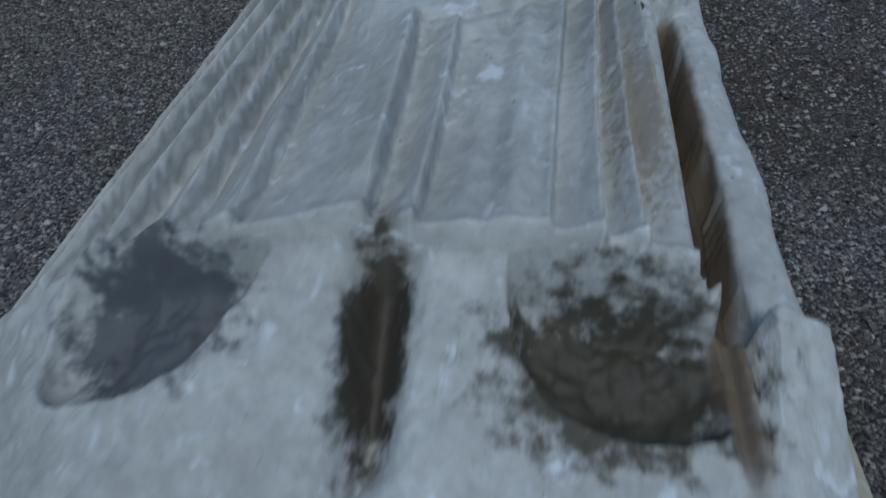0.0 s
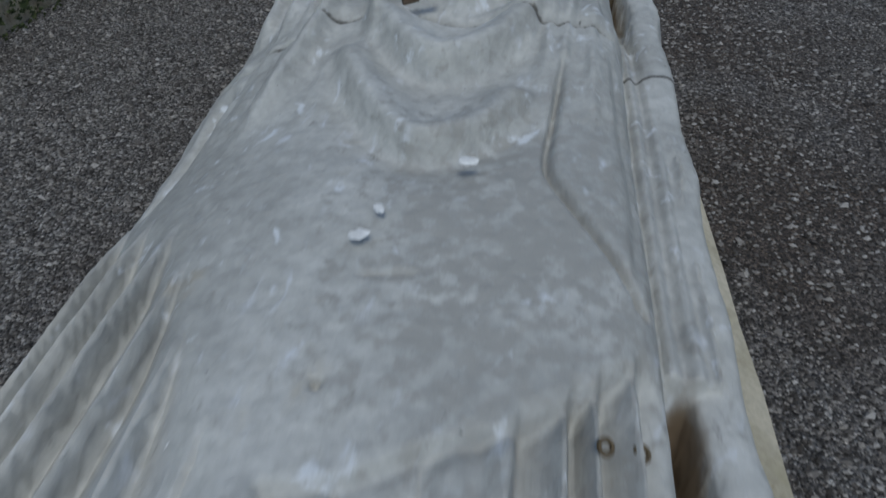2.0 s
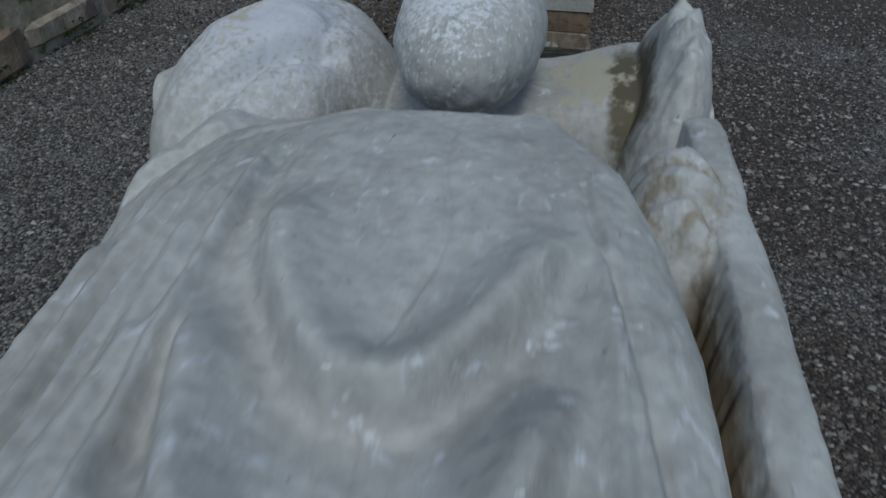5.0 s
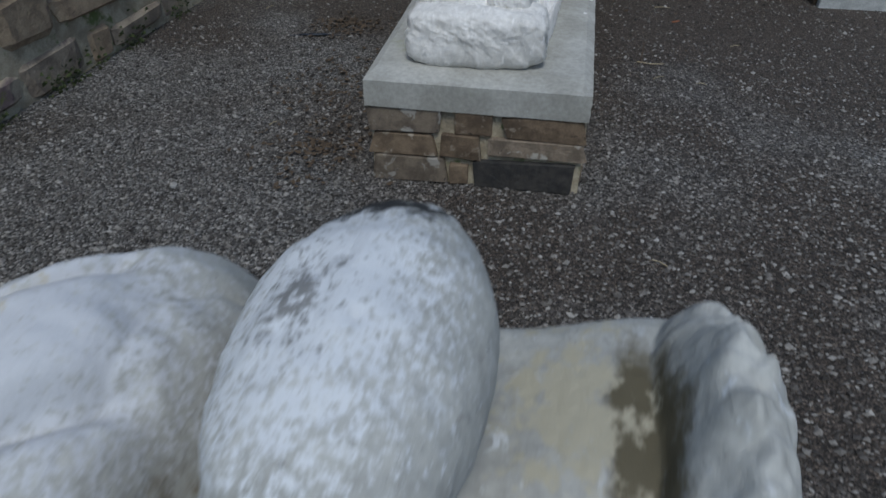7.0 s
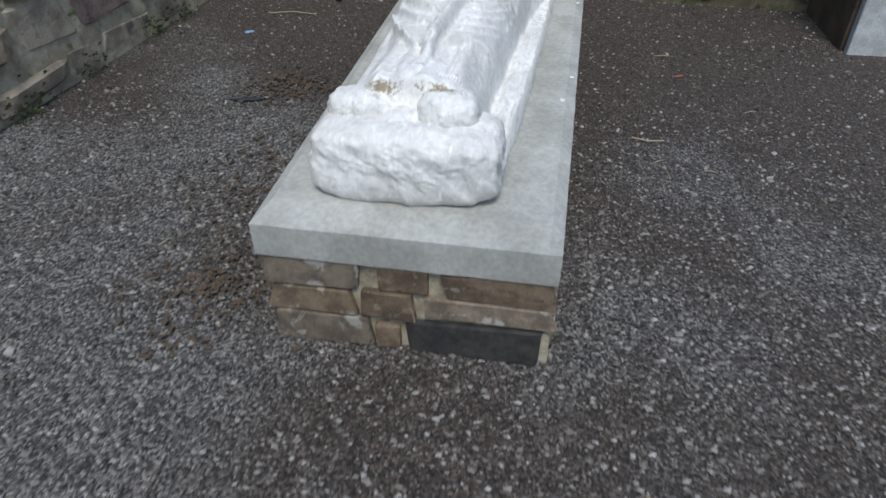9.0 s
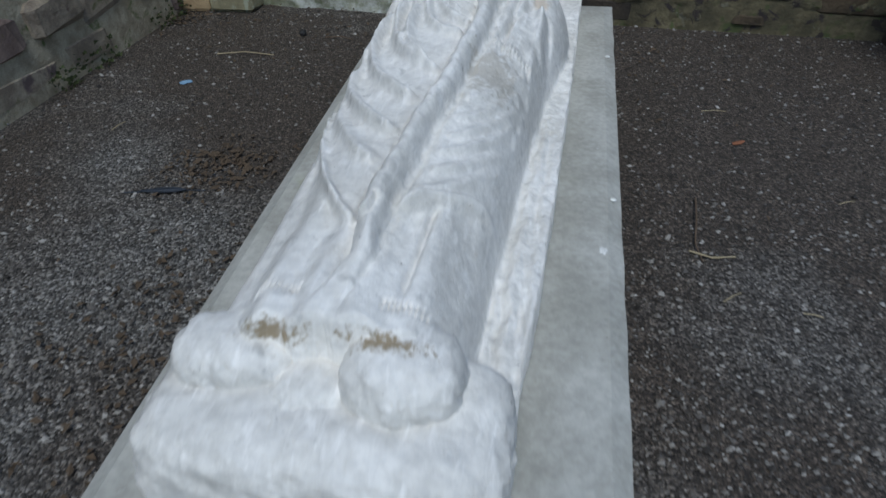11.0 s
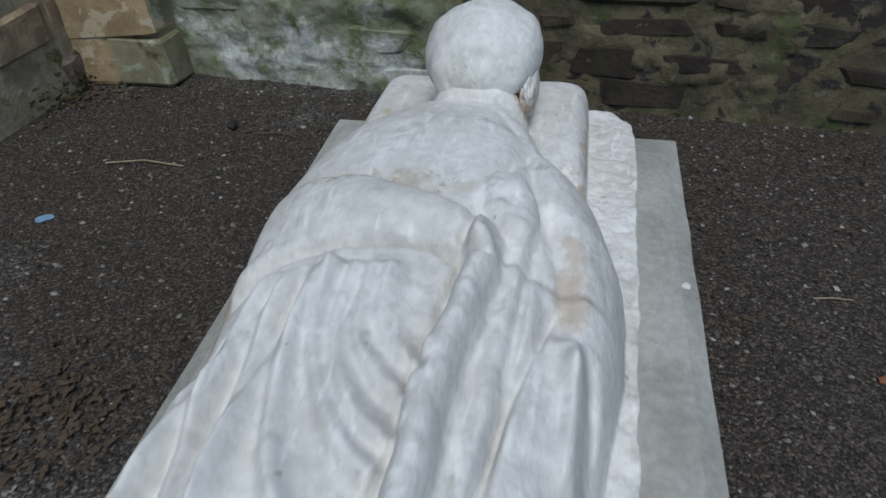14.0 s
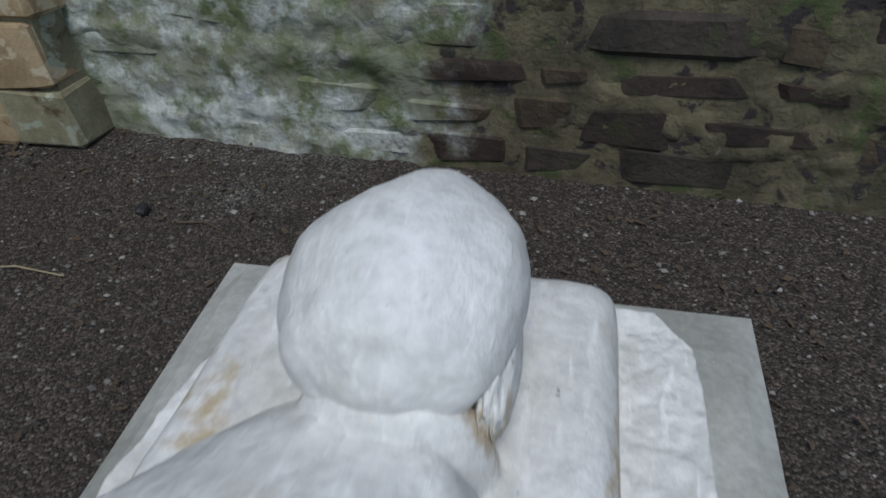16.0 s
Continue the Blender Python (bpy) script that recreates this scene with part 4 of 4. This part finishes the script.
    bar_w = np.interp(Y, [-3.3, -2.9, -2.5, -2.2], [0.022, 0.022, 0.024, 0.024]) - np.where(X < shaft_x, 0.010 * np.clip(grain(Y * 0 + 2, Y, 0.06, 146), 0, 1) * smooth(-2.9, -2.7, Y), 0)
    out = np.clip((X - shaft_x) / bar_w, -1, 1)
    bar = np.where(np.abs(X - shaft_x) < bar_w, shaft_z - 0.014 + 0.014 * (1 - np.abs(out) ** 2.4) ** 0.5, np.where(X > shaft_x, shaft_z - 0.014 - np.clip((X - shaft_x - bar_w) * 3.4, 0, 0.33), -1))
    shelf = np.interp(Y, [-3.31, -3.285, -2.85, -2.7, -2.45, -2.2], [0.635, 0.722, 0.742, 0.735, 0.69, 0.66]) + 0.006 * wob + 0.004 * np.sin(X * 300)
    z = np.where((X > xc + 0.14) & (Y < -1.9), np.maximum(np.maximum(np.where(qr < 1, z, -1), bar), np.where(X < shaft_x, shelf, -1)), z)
    z = np.maximum(z, 0.50 - 0.15 * np.clip(X - 0.47, 0, 1) + 0.004 * grain(X, Y, 0.03, 141))
    # foot end: hem, broken feet, rough block
    hem = -3.782 + 0.008 * wob + 0.01 * np.sin(X * 9)
    base = 0.725 - 0.55 * np.clip(hem - Y, 0, 1) + 0.008 * wob + 0.004 * grain(X, Y, 0.02, 151)
    base = np.where(X < 0.05, base - 1.1 * np.clip(-0.02 - X, 0, 1) ** 1.4, base - 0.9 * np.clip(X - 0.40, 0, 1) ** 1.2)
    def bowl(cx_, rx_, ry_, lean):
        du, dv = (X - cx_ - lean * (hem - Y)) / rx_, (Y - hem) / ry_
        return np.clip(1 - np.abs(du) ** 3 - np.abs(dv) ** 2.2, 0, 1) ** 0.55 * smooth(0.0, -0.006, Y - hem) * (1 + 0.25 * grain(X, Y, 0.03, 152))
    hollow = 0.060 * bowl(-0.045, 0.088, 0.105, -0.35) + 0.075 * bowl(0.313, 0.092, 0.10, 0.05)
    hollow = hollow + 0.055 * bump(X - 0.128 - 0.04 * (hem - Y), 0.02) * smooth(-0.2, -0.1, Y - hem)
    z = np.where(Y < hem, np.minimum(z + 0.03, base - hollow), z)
    z = z + 0.010 * bump(Y - hem - 0.006, 0.008) * smooth(-0.2, -0.1, X) * smooth(0.4, 0.38, X)
    # head end: pillow, rough lumps either side of the head, wrapped knot on the staff
    py = np.clip(np.abs(Y + 1.50) / 0.165, 0, 1)
    pillow = 0.50 + 0.15 * (1 - py ** 6) ** 0.5 + 0.05 * smooth(0.2, 0.4, X) * smooth(-1.8, -1.3, Y)
    z = np.where(Y > -1.85, np.maximum(np.where(Y > -1.84, 0.46, z), pillow), z)
    lump = dome(X, Y, 0.42, -1.55, 0.085, 0.205, 0.50, 0.30, 0.4) + 0.036 * grain(X, Y, 0.05, 161)
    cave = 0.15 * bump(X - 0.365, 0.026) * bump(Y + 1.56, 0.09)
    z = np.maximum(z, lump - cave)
    knot = dome(X, Y, 0.37, -2.05, 0.068, 0.13, 0.60, 0.205, 0.4)
    z = np.maximum(z, knot + 0.022 * (np.abs(np.sin((Y + 0.45 * X) * 62)) ** 0.7 - 0.6) + 0.009 * grain(X, Y, 0.025, 162))
    arm = dome(X, Y, -0.255, -1.58, 0.21, 0.30, 0.46, 0.32, 0.42, -22)
    crease = 0.024 * (np.abs(np.sin((X * 0.9 - Y * 0.45) * 17 + 1.4 * wob)) ** 0.8 - 0.5) + 0.010 * grain(X, Y, 0.09, 163)
    z = np.maximum(z, arm + crease)
    z = np.maximum(z, dome(X, Y, -0.22, -1.88, 0.19, 0.24, 0.47, 0.235, 0.45, -10) + 0.016 * (np.abs(np.sin((X + 0.25 * Y) * 24 + 1.5 * wob)) - 0.6) + 0.008 * grain(X, Y, 0.08, 164))
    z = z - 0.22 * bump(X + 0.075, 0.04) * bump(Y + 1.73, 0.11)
    z = fold(z, X, Y, ((-0.46, -1.72), (-0.36, -1.60), (-0.27, -1.52), (-0.20, -1.44)), -0.026, 0.012, 0.022, 0.2)
    z = fold(z, X, Y, ((-0.42, -1.88), (-0.30, -1.76), (-0.20, -1.66), (-0.12, -1.60)), -0.030, 0.012, 0.026, 0.2)
    z = fold(z, X, Y, ((-0.36, -2.0), (-0.24, -1.90), (-0.14, -1.84)), -0.022, 0.010, 0.022, 0.2)
    z = fold(z, X, Y, ((-0.16, -1.99), (-0.05, -1.955), (0.06, -1.935), (0.20, -1.93)), -0.016, 0.010, 0.006, 0.1)
    return z + 0.0010 * grain(X, Y, 0.012, 171) + 0.0012 * inside * grain(X, Y, 0.04, 172)


def left_one(Y):
    return np.interp(Y, [-4.06, -3.9, -3.5, -2.7, -2.35, -2.1, -2.0, -1.8, -1.6, -1.42, -1.33], [-0.27, -0.31, -0.315, -0.335, -0.365, -0.41, -0.44, -0.475, -0.50, -0.43, -0.25]) + 0.008 * grain(Y * 0, Y, 0.09, 181) + 0.03 * bump(Y + 2.803, 0.012) - 0.02 * bump(Y + 2.74, 0.05)


def right_one(Y):
    return np.interp(Y, [-4.06, -3.6, -2.9, -2.2, -1.75, -1.4, -1.33], [0.515, 0.492, 0.480, 0.500, 0.505, 0.49, 0.44]) + 0.005 * grain(Y * 0 + 5, Y, 0.07, 182)


def head_one(nx, ny, nz):
    face = 0.035 * bump(nx, 0.12) * bump(ny + 0.1, 0.35) * (nz > 0) + 0.03 * bump(ny - 0.22, 0.12) * (nz > 0.3)
    worn = 0.022 * grain(nx * 0.12 + nz * 0.02, ny * 0.24, 0.022, 193)
    for px_, py_, deep in ((0.10, -0.22, 0.06), (-0.30, 0.02, 0.05), (-0.12, 0.10, 0.04), (-0.38, -0.30, 0.05), (0.05, -0.60, 0.03)):
        worn = worn - deep * bump(nx - px_, 0.05) * bump(ny - py_, 0.025) * (nz > 0)
    return worn + face - 0.05 * bump(np.abs(nx) - 0.4, 0.16) * bump(ny - 0.05, 0.12) * (nz > 0) + 0.035 * grain(nx * 0.1, ny * 0.1 + nz * 0.13, 0.06, 191)


ys = np.linspace(-4.06, -1.33, 1300)
verts, quads = joined([carved(left_one, right_one, ys, 330, effigy_one, 0.42), ball(0.088, -1.575, 0.76, 0.124, 0.230, 0.112, head_one, 96, 128)])
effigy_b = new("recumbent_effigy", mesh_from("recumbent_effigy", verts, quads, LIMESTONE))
tagged(effigy_b, "worn grey limestone recumbent tomb effigy, cracked across the middle", "statue")

# pilaster in the rear corner
pil = empty("corner_pilaster", -1.8, 3.5, 0, "dressed sandstone pilaster with flaking whitewash in the corner", "pilaster")
SST = stone_set(SANDSTONE, 6, 400)
r = random.Random(77)
for k in range(6):
    for a, b in (((-0.34, 0.20),) if k % 2 else ((-0.34, -0.06), (-0.056, 0.20))):
        ob = new("block", r.choice(SST))
        ob.parent = pil
        ob.matrix_basis = Matrix.LocRotScale(((a + b) / 2, 0.03 + r.uniform(-0.004, 0.004), 0.115 + k * 0.23), Euler((0, 0, r.uniform(-0.02, 0.02))), (b - a, 0.30, 0.229))
part("core", slab_mesh(-0.34, -0.09, 0, 0.185, 0.25, 2.6), SANDSTONE, pil)

# courses of the walls
WST = stone_set(RUBBLE, 20, 500, 0.13, 0.11)
z = 0.0
for k, h in enumerate((0.19, 0.26, 0.22, 0.30, 0.24, 0.28, 0.25, 0.28)):
    course(wall_west, WST, (-2.04, -2.9), (0, 1), (1, 0), 7.1, z, h, 520 + k, (0.20, 0.60), 0.035, 0.16, 0.035)
    z += h
NST = stone_set(REAR, 20, 540, 0.14, 0.13)
z = 0.0
for k, h in enumerate((0.13, 0.16, 0.11, 0.17, 0.14, 0.19, 0.15, 0.18)):
    course(wall_north, NST, REAR0 + WX * 0.55, WX, WY, 3.6, z, h, 560 + k, (0.16, 0.52), 0.04, 0.12, 0.014)
    z += h

# mortar and old render smeared over the courses
def coat(name, parent, start, along, out, length, height, cover, material, seed):
    u, v = np.meshgrid(np.linspace(0, length, int(length * 75)), np.linspace(0.0, height, int(height * 75)))
    lump = 0.6 * grain(u, v * 1.6, 0.32, seed) + 0.4 * grain(u, v, 0.08, seed + 5)
    depth = -0.012 + 0.042 * lump + cover(u) + 0.006 * grain(u, v, 0.03, seed + 9)
    ledge = np.floor(v / 0.135 + 0.25 * grain(u, v, 0.5, seed + 2))
    depth = depth + 0.006 * np.random.RandomState(seed).uniform(-1, 1, 64)[np.clip(ledge.astype(int), 0, 63)]
    P = np.stack([start[0] + along[0] * u + out[0] * depth, start[1] + along[1] * u + out[1] * depth, v], -1).reshape(-1, 3)
    ob = new(name, mesh_from(name, P, grid_faces(*u.shape), material))
    ob.parent = parent


coat("mortar_coat", wall_west, (-2.055, -2.9), (0, 1), (1, 0), 7.0, 1.5, lambda u: -0.018, MORTAR, 620)
coat("render_coat", wall_north, REAR0 + WX * 0.5, WX, WY, 3.7, 1.3, lambda u: 0.008 + 0.024 * smooth(1.5, 0.7, u), REAR_MORTAR, 600)

# loose stones of the gravel, one mesh
rs2 = np.random.RandomState(8)
N = 160000
gx, gy = rs2.uniform(-2.1, 2.3, N), rs2.uniform(-3.6, 3.5, N)
keep = (rs2.uniform(0, 1, N) < np.interp(gy, [0.3, 1.8], [1.0, 0.14])) & ~((np.abs(gx) < 0.36) & (gy > 0.04) & (gy < 2.35)) & ~((gx > -0.2) & (gx < 0.53) & (gy < -1.25))
gx, gy = gx[keep], gy[keep]
N = len(gx)
size = np.clip(rs2.lognormal(-5.30, 0.42, N), 0.0018, 0.013)
shape = np.array([[1, 0, 0], [0, 1, 0], [-1, 0, 0], [0, -1, 0], [0, 0, 0.7], [0, 0, -0.7]])
jit = shape[None] * rs2.uniform(0.65, 1.3, (N, 6, 1))
ang = rs2.uniform(0, 6.283, N)
ca, sa = np.cos(ang)[:, None], np.sin(ang)[:, None]
tilt = rs2.uniform(-0.4, 0.4, (N, 1))
px, py, pz = jit[..., 0] * ca - jit[..., 1] * sa, jit[..., 0] * sa + jit[..., 1] * ca, jit[..., 2] + tilt * jit[..., 0]
pv = np.stack([gx[:, None] + px * size[:, None], gy[:, None] + py * size[:, None] * 0.8, size[:, None] * 0.35 + pz * size[:, None]], -1).reshape(-1, 3)
tri = np.array([[0, 1, 4], [1, 2, 4], [2, 3, 4], [3, 0, 4], [1, 0, 5], [2, 1, 5], [3, 2, 5], [0, 3, 5]])
pt = (tri[None] + 6 * np.arange(N)[:, None, None]).reshape(-1, 3)
pebbles = new("gravel", mesh_from("gravel", pv, pt, PEBBLES, False))
tagged(pebbles, "loose grey and brown gravel chips on the ground", "gravel", kind="stuff")


# ---- small things ----
def smear(name, x, y, z, rx, ry, rz, turn, material, label, category, seed, group=""):
    """A small irregular lump."""
    bm = bmesh.new()
    bmesh.ops.create_icosphere(bm, subdivisions=2, radius=1)
    rr = random.Random(seed)
    for v in bm.verts:
        v.co *= 1 + rr.uniform(-0.22, 0.22)
        v.co = Vector((v.co.x * rx, v.co.y * ry, v.co.z * rz))
    ob = link(name, bm, material)
    ob.matrix_basis = pose(x, y, z, 0, 0, turn)
    return tagged(ob, label, category, group)


def stalk(name, points, radius, material, label, category, group=""):
    cu = bpy.data.curves.new(name, "CURVE")
    cu.dimensions, cu.bevel_depth, cu.bevel_resolution = "3D", radius, 2
    sp = cu.splines.new("POLY")
    sp.points.add(len(points) - 1)
    for k, (pt_, q) in enumerate(zip(sp.points, points)):
        pt_.co = (*q, 1)
        pt_.radius = 1 - 0.5 * k / len(points)
    ob = new(name, cu)
    me = bpy.data.meshes.new_from_object(ob.evaluated_get(bpy.context.evaluated_depsgraph_get()))
    bpy.data.objects.remove(ob)
    me.materials.append(material)
    return tagged(new(name, me), label, category, group)


WHITE = plain("white_paint", (0.85, 0.85, 0.82), 0.6)
PALE_PEBBLE = plain("pale_pebble", (0.38, 0.37, 0.35), 0.8)
STRAW = plain("dry_straw", (0.42, 0.35, 0.22), 0.8)
BARK = plain("twig_bark", (0.13, 0.09, 0.06), 0.9)
BLUE = plain("blue_paper", (0.25, 0.42, 0.62), 0.7)
BLACK = plain("black_rubber", (0.02, 0.02, 0.022), 0.6)
FEATHER = plain("dark_feather", (0.04, 0.05, 0.07), 0.6)
LEAF = plain("dead_leaf", (0.10, 0.07, 0.045), 0.9)
RUST = plain("orange_leaf", (0.30, 0.12, 0.06), 0.8)
MOSS = plain("moss", (0.07, 0.09, 0.03), 0.95)

stub = empty("cigarette_stub", 0.10, -2.803, 0.838, "white paper stub with a burnt brown end on the effigy", "stub")
for nm, a, b, m_ in (("paper", 0.0, 0.028, WHITE), ("burnt_end", -0.026, -0.001, LEAF)):
    bm = bmesh.new()
    bmesh.ops.create_cone(bm, cap_ends=True, segments=12, radius1=0.0045, radius2=0.0065, depth=b - a, matrix=Matrix.Translation(((a + b) / 2, 0, 0)) @ Euler((0, radians(90), 0)).to_matrix().to_4x4())
    for v in bm.verts:
        v.co += Vector((0, noise.noise(v.co * 300) * 0.002, noise.noise(v.co * 260 + Vector((3, 0, 0))) * 0.002))
    part(nm, bm, m_, stub)
stub.rotation_euler = (0, radians(-8), radians(30))
stub.scale = (0.85, 0.85, 0.85)

smear("paper_scrap", -1.495, 2.368, 0.006, 0.03, 0.022, 0.004, 30, BLUE, "small scrap of blue paper on the gravel", "litter", 1)
smear("rubber_lump", -1.16, 3.06, 0.014, 0.02, 0.028, 0.016, 10, BLACK, "small black rubbery lump on the gravel", "litter", 2)
smear("white_pebble", -1.064, -0.19, 0.006, 0.013, 0.015, 0.009, 0, PALE_PEBBLE, "pale rounded pebble lying on the gravel", "pebble", 3)
smear("dead_leaf", 0.93, 2.087, 0.006, 0.03, 0.012, 0.004, 30, RUST, "curled orange-brown dead leaf on the gravel", "leaf", 4)
feather = empty("feather", -1.09, 1.46, 0.004, "dark bluish feather lying on the gravel", "feather")
stalk_ob = stalk("quill", [(-0.15, -0.03, 0.0), (0.0, 0.0, 0.005), (0.13, 0.025, 0.0)], 0.003, FEATHER, "", "")
stalk_ob.parent = feather
bm = bmesh.new()
rr = random.Random(5)
for k in range(60):
    u = k / 59
    w = 0.022 * math.sin(math.pi * min(1, u * 1.1 + 0.05)) * rr.uniform(0.7, 1)
    for sgn in (-1, 1):
        x0, y0 = -0.10 + 0.2 * u, -0.02 + 0.04 * u
        f4 = [bm.verts.new((x0 + a, y0 + b_, 0.004 + c_)) for a, b_, c_ in ((0, 0, 0), (0.005, 0, 0.001), (0.012, sgn * w, 0.004), (0.006, sgn * w, 0.003))]
        bm.faces.new(f4)
part("vane", bm, FEATHER, feather)

for k, pts in enumerate(([(0.716, 1.656, 0.012), (0.70, 1.52, 0.02), (0.682, 1.40, 0.012), (0.692, 1.311, 0.01)], [(0.66, 1.36, 0.01), (0.72, 1.33, 0.014), (0.79, 1.35, 0.01)],
                         [(-1.02, 3.02, 0.01), (-0.93, 3.03, 0.015), (-0.86, 3.0, 0.01)], [(-1.5, 2.72, 0.01), (-1.36, 2.75, 0.016), (-1.2, 2.74, 0.01)])):
    stalk("twig", pts, 0.0035, STRAW if k % 2 else BARK, "thin crooked dry twig lying on the gravel", "twig", "twigs on the gravel")
for k, (x, y, a, ln_) in enumerate(((0.945, 1.12, -10, 0.05), (0.75, 1.165, 40, 0.07), (0.88, 2.35, 5, 0.1), (-2.03, 0.86, 92, 0.3), (-0.9, 0.35, 60, 0.05), (0.62, -0.35, -30, 0.05), (1.2, 1.7, 25, 0.06), (-1.55, 1.9, 80, 0.08))):
    c_, s_ = math.cos(radians(a)) * ln_ / 2, math.sin(radians(a)) * ln_ / 2
    stalk("straw", [(x - c_, y - s_, 0.009), (x, y, 0.013), (x + c_, y + s_, 0.009)], 0.0022, STRAW, "short pale straw lying on the gravel", "straw", "straws on the gravel")

# leaf litter: torn scraps heaped in patches
bm = bmesh.new()
rr = random.Random(12)
for cx_, cy_, sp_, cnt in ((-0.98, 1.65, 0.10, 260), (-0.62, 0.15, 0.13, 240), (-0.75, 0.75, 0.16, 160), (-1.95, 3.25, 0.10, 160), (0.6, 2.9, 0.35, 120), (-1.2, 3.2, 0.4, 140), (-0.6, 1.1, 0.2, 100)):
    for _ in range(cnt):
        x, y, w, h = rr.gauss(cx_, sp_), rr.gauss(cy_, sp_), rr.uniform(0.006, 0.02), rr.uniform(0.004, 0.01)
        if abs(x + 0.02) < 0.45 and 0 < y < 2.5:
            continue
        t_ = rr.uniform(0, 6.28)
        cc, ss = math.cos(t_), math.sin(t_)
        vs = [bm.verts.new((x + cc * a - ss * b_, y + ss * a + cc * b_, 0.006 + rr.uniform(0, 0.014))) for a, b_ in ((-w, 0), (0, -h), (w, 0), (0, h))]
        bm.faces.new(vs)
litter = link("leaf_litter", bm, LEAF)
tagged(litter, "patches of torn dark dead leaves on the gravel", "leaf litter", kind="stuff")

# moss along the foot of the side wall
bm = bmesh.new()
for _ in range(900):
    y = rr.uniform(-1.6, 3.4)
    z_ = abs(rr.gauss(0, 0.05))
    x = -2.03 + rr.uniform(0.0, 0.035) + (0.03 if z_ < 0.03 else 0)
    k0 = rr.uniform(0.008, 0.02)
    if noise.noise(Vector((0, y * 2.3, 0))) < -0.05:
        continue
    for a in range(3):
        t_ = rr.uniform(0, 6.28)
        vs = [bm.verts.new((x + math.cos(t_ + d) * k0 * 0.5, y + math.sin(t_ + d) * k0, z_ + e)) for d, e in ((0, 0), (0.7, k0), (2.0, k0 * 0.5))]
        bm.faces.new(vs)
moss = link("moss", bm, MOSS)
tagged(moss, "tufts of green moss along the foot of the wall", "moss", kind="stuff")

# spots of white paint and holes on slabs and effigy
for k, (x, y, z_, a, b_) in enumerate(((0.345, 0.807, 0.397, 0.010, 0.014), (0.385, 1.868, 0.402, 0.008, 0.010), (0.372, 1.0, 0.399, 0.006, 0.006))):
    smear("paint_spot", x, y, z_, a, b_, 0.003, 0, WHITE, "spot of white paint on the slab", "paint spot", 20 + k, "white paint spots")

for k, (x, y, z_, a, b_) in enumerate(((0.199, -3.109, 0.797, 0.009, 0.007), (0.118, -3.22, 0.788, 0.009, 0.007), (0.128, -3.185, 0.79, 0.005, 0.007), (-0.03, -2.33, 0.80, 0.006, 0.010), (0.42, -3.93, 0.648, 0.011, 0.012))):
    smear("bird_dropping", x, y, z_, a, b_, 0.0014, 15 * k, WHITE, "small white bird dropping dried on the effigy", "dropping", 40 + k, "droppings on the effigy")
IRON = plain("rusty_iron", (0.22, 0.16, 0.09), 0.45, 0.8)
for k, (x, y) in enumerate(((0.317, -3.385), (0.343, -3.378))):
    bm = bmesh.new()
    ring = []
    for a in range(16):
        t_ = a / 16 * 2 * math.pi
        ring.append([bm.verts.new(((0.007 + 0.0028 * math.cos(b_ / 6 * 2 * math.pi)) * math.cos(t_), (0.007 + 0.0028 * math.cos(b_ / 6 * 2 * math.pi)) * math.sin(t_), 0.0028 * math.sin(b_ / 6 * 2 * math.pi))) for b_ in range(6)])
    for a in range(16):
        for b_ in range(6):
            bm.faces.new((ring[a][b_], ring[(a + 1) % 16][b_], ring[(a + 1) % 16][(b_ + 1) % 6], ring[a][(b_ + 1) % 6]))
    eye = link("iron_eyelet", bm, IRON)
    eye.matrix_basis = pose(x, y, 0.757 if k else 0.770, 12, 6, 20 * k) @ Matrix.Diagonal((0.62, 0.72, 0.8, 1))
    tagged(eye, "small rusty iron eyelet set in the effigy", "eyelet", "iron eyelets")
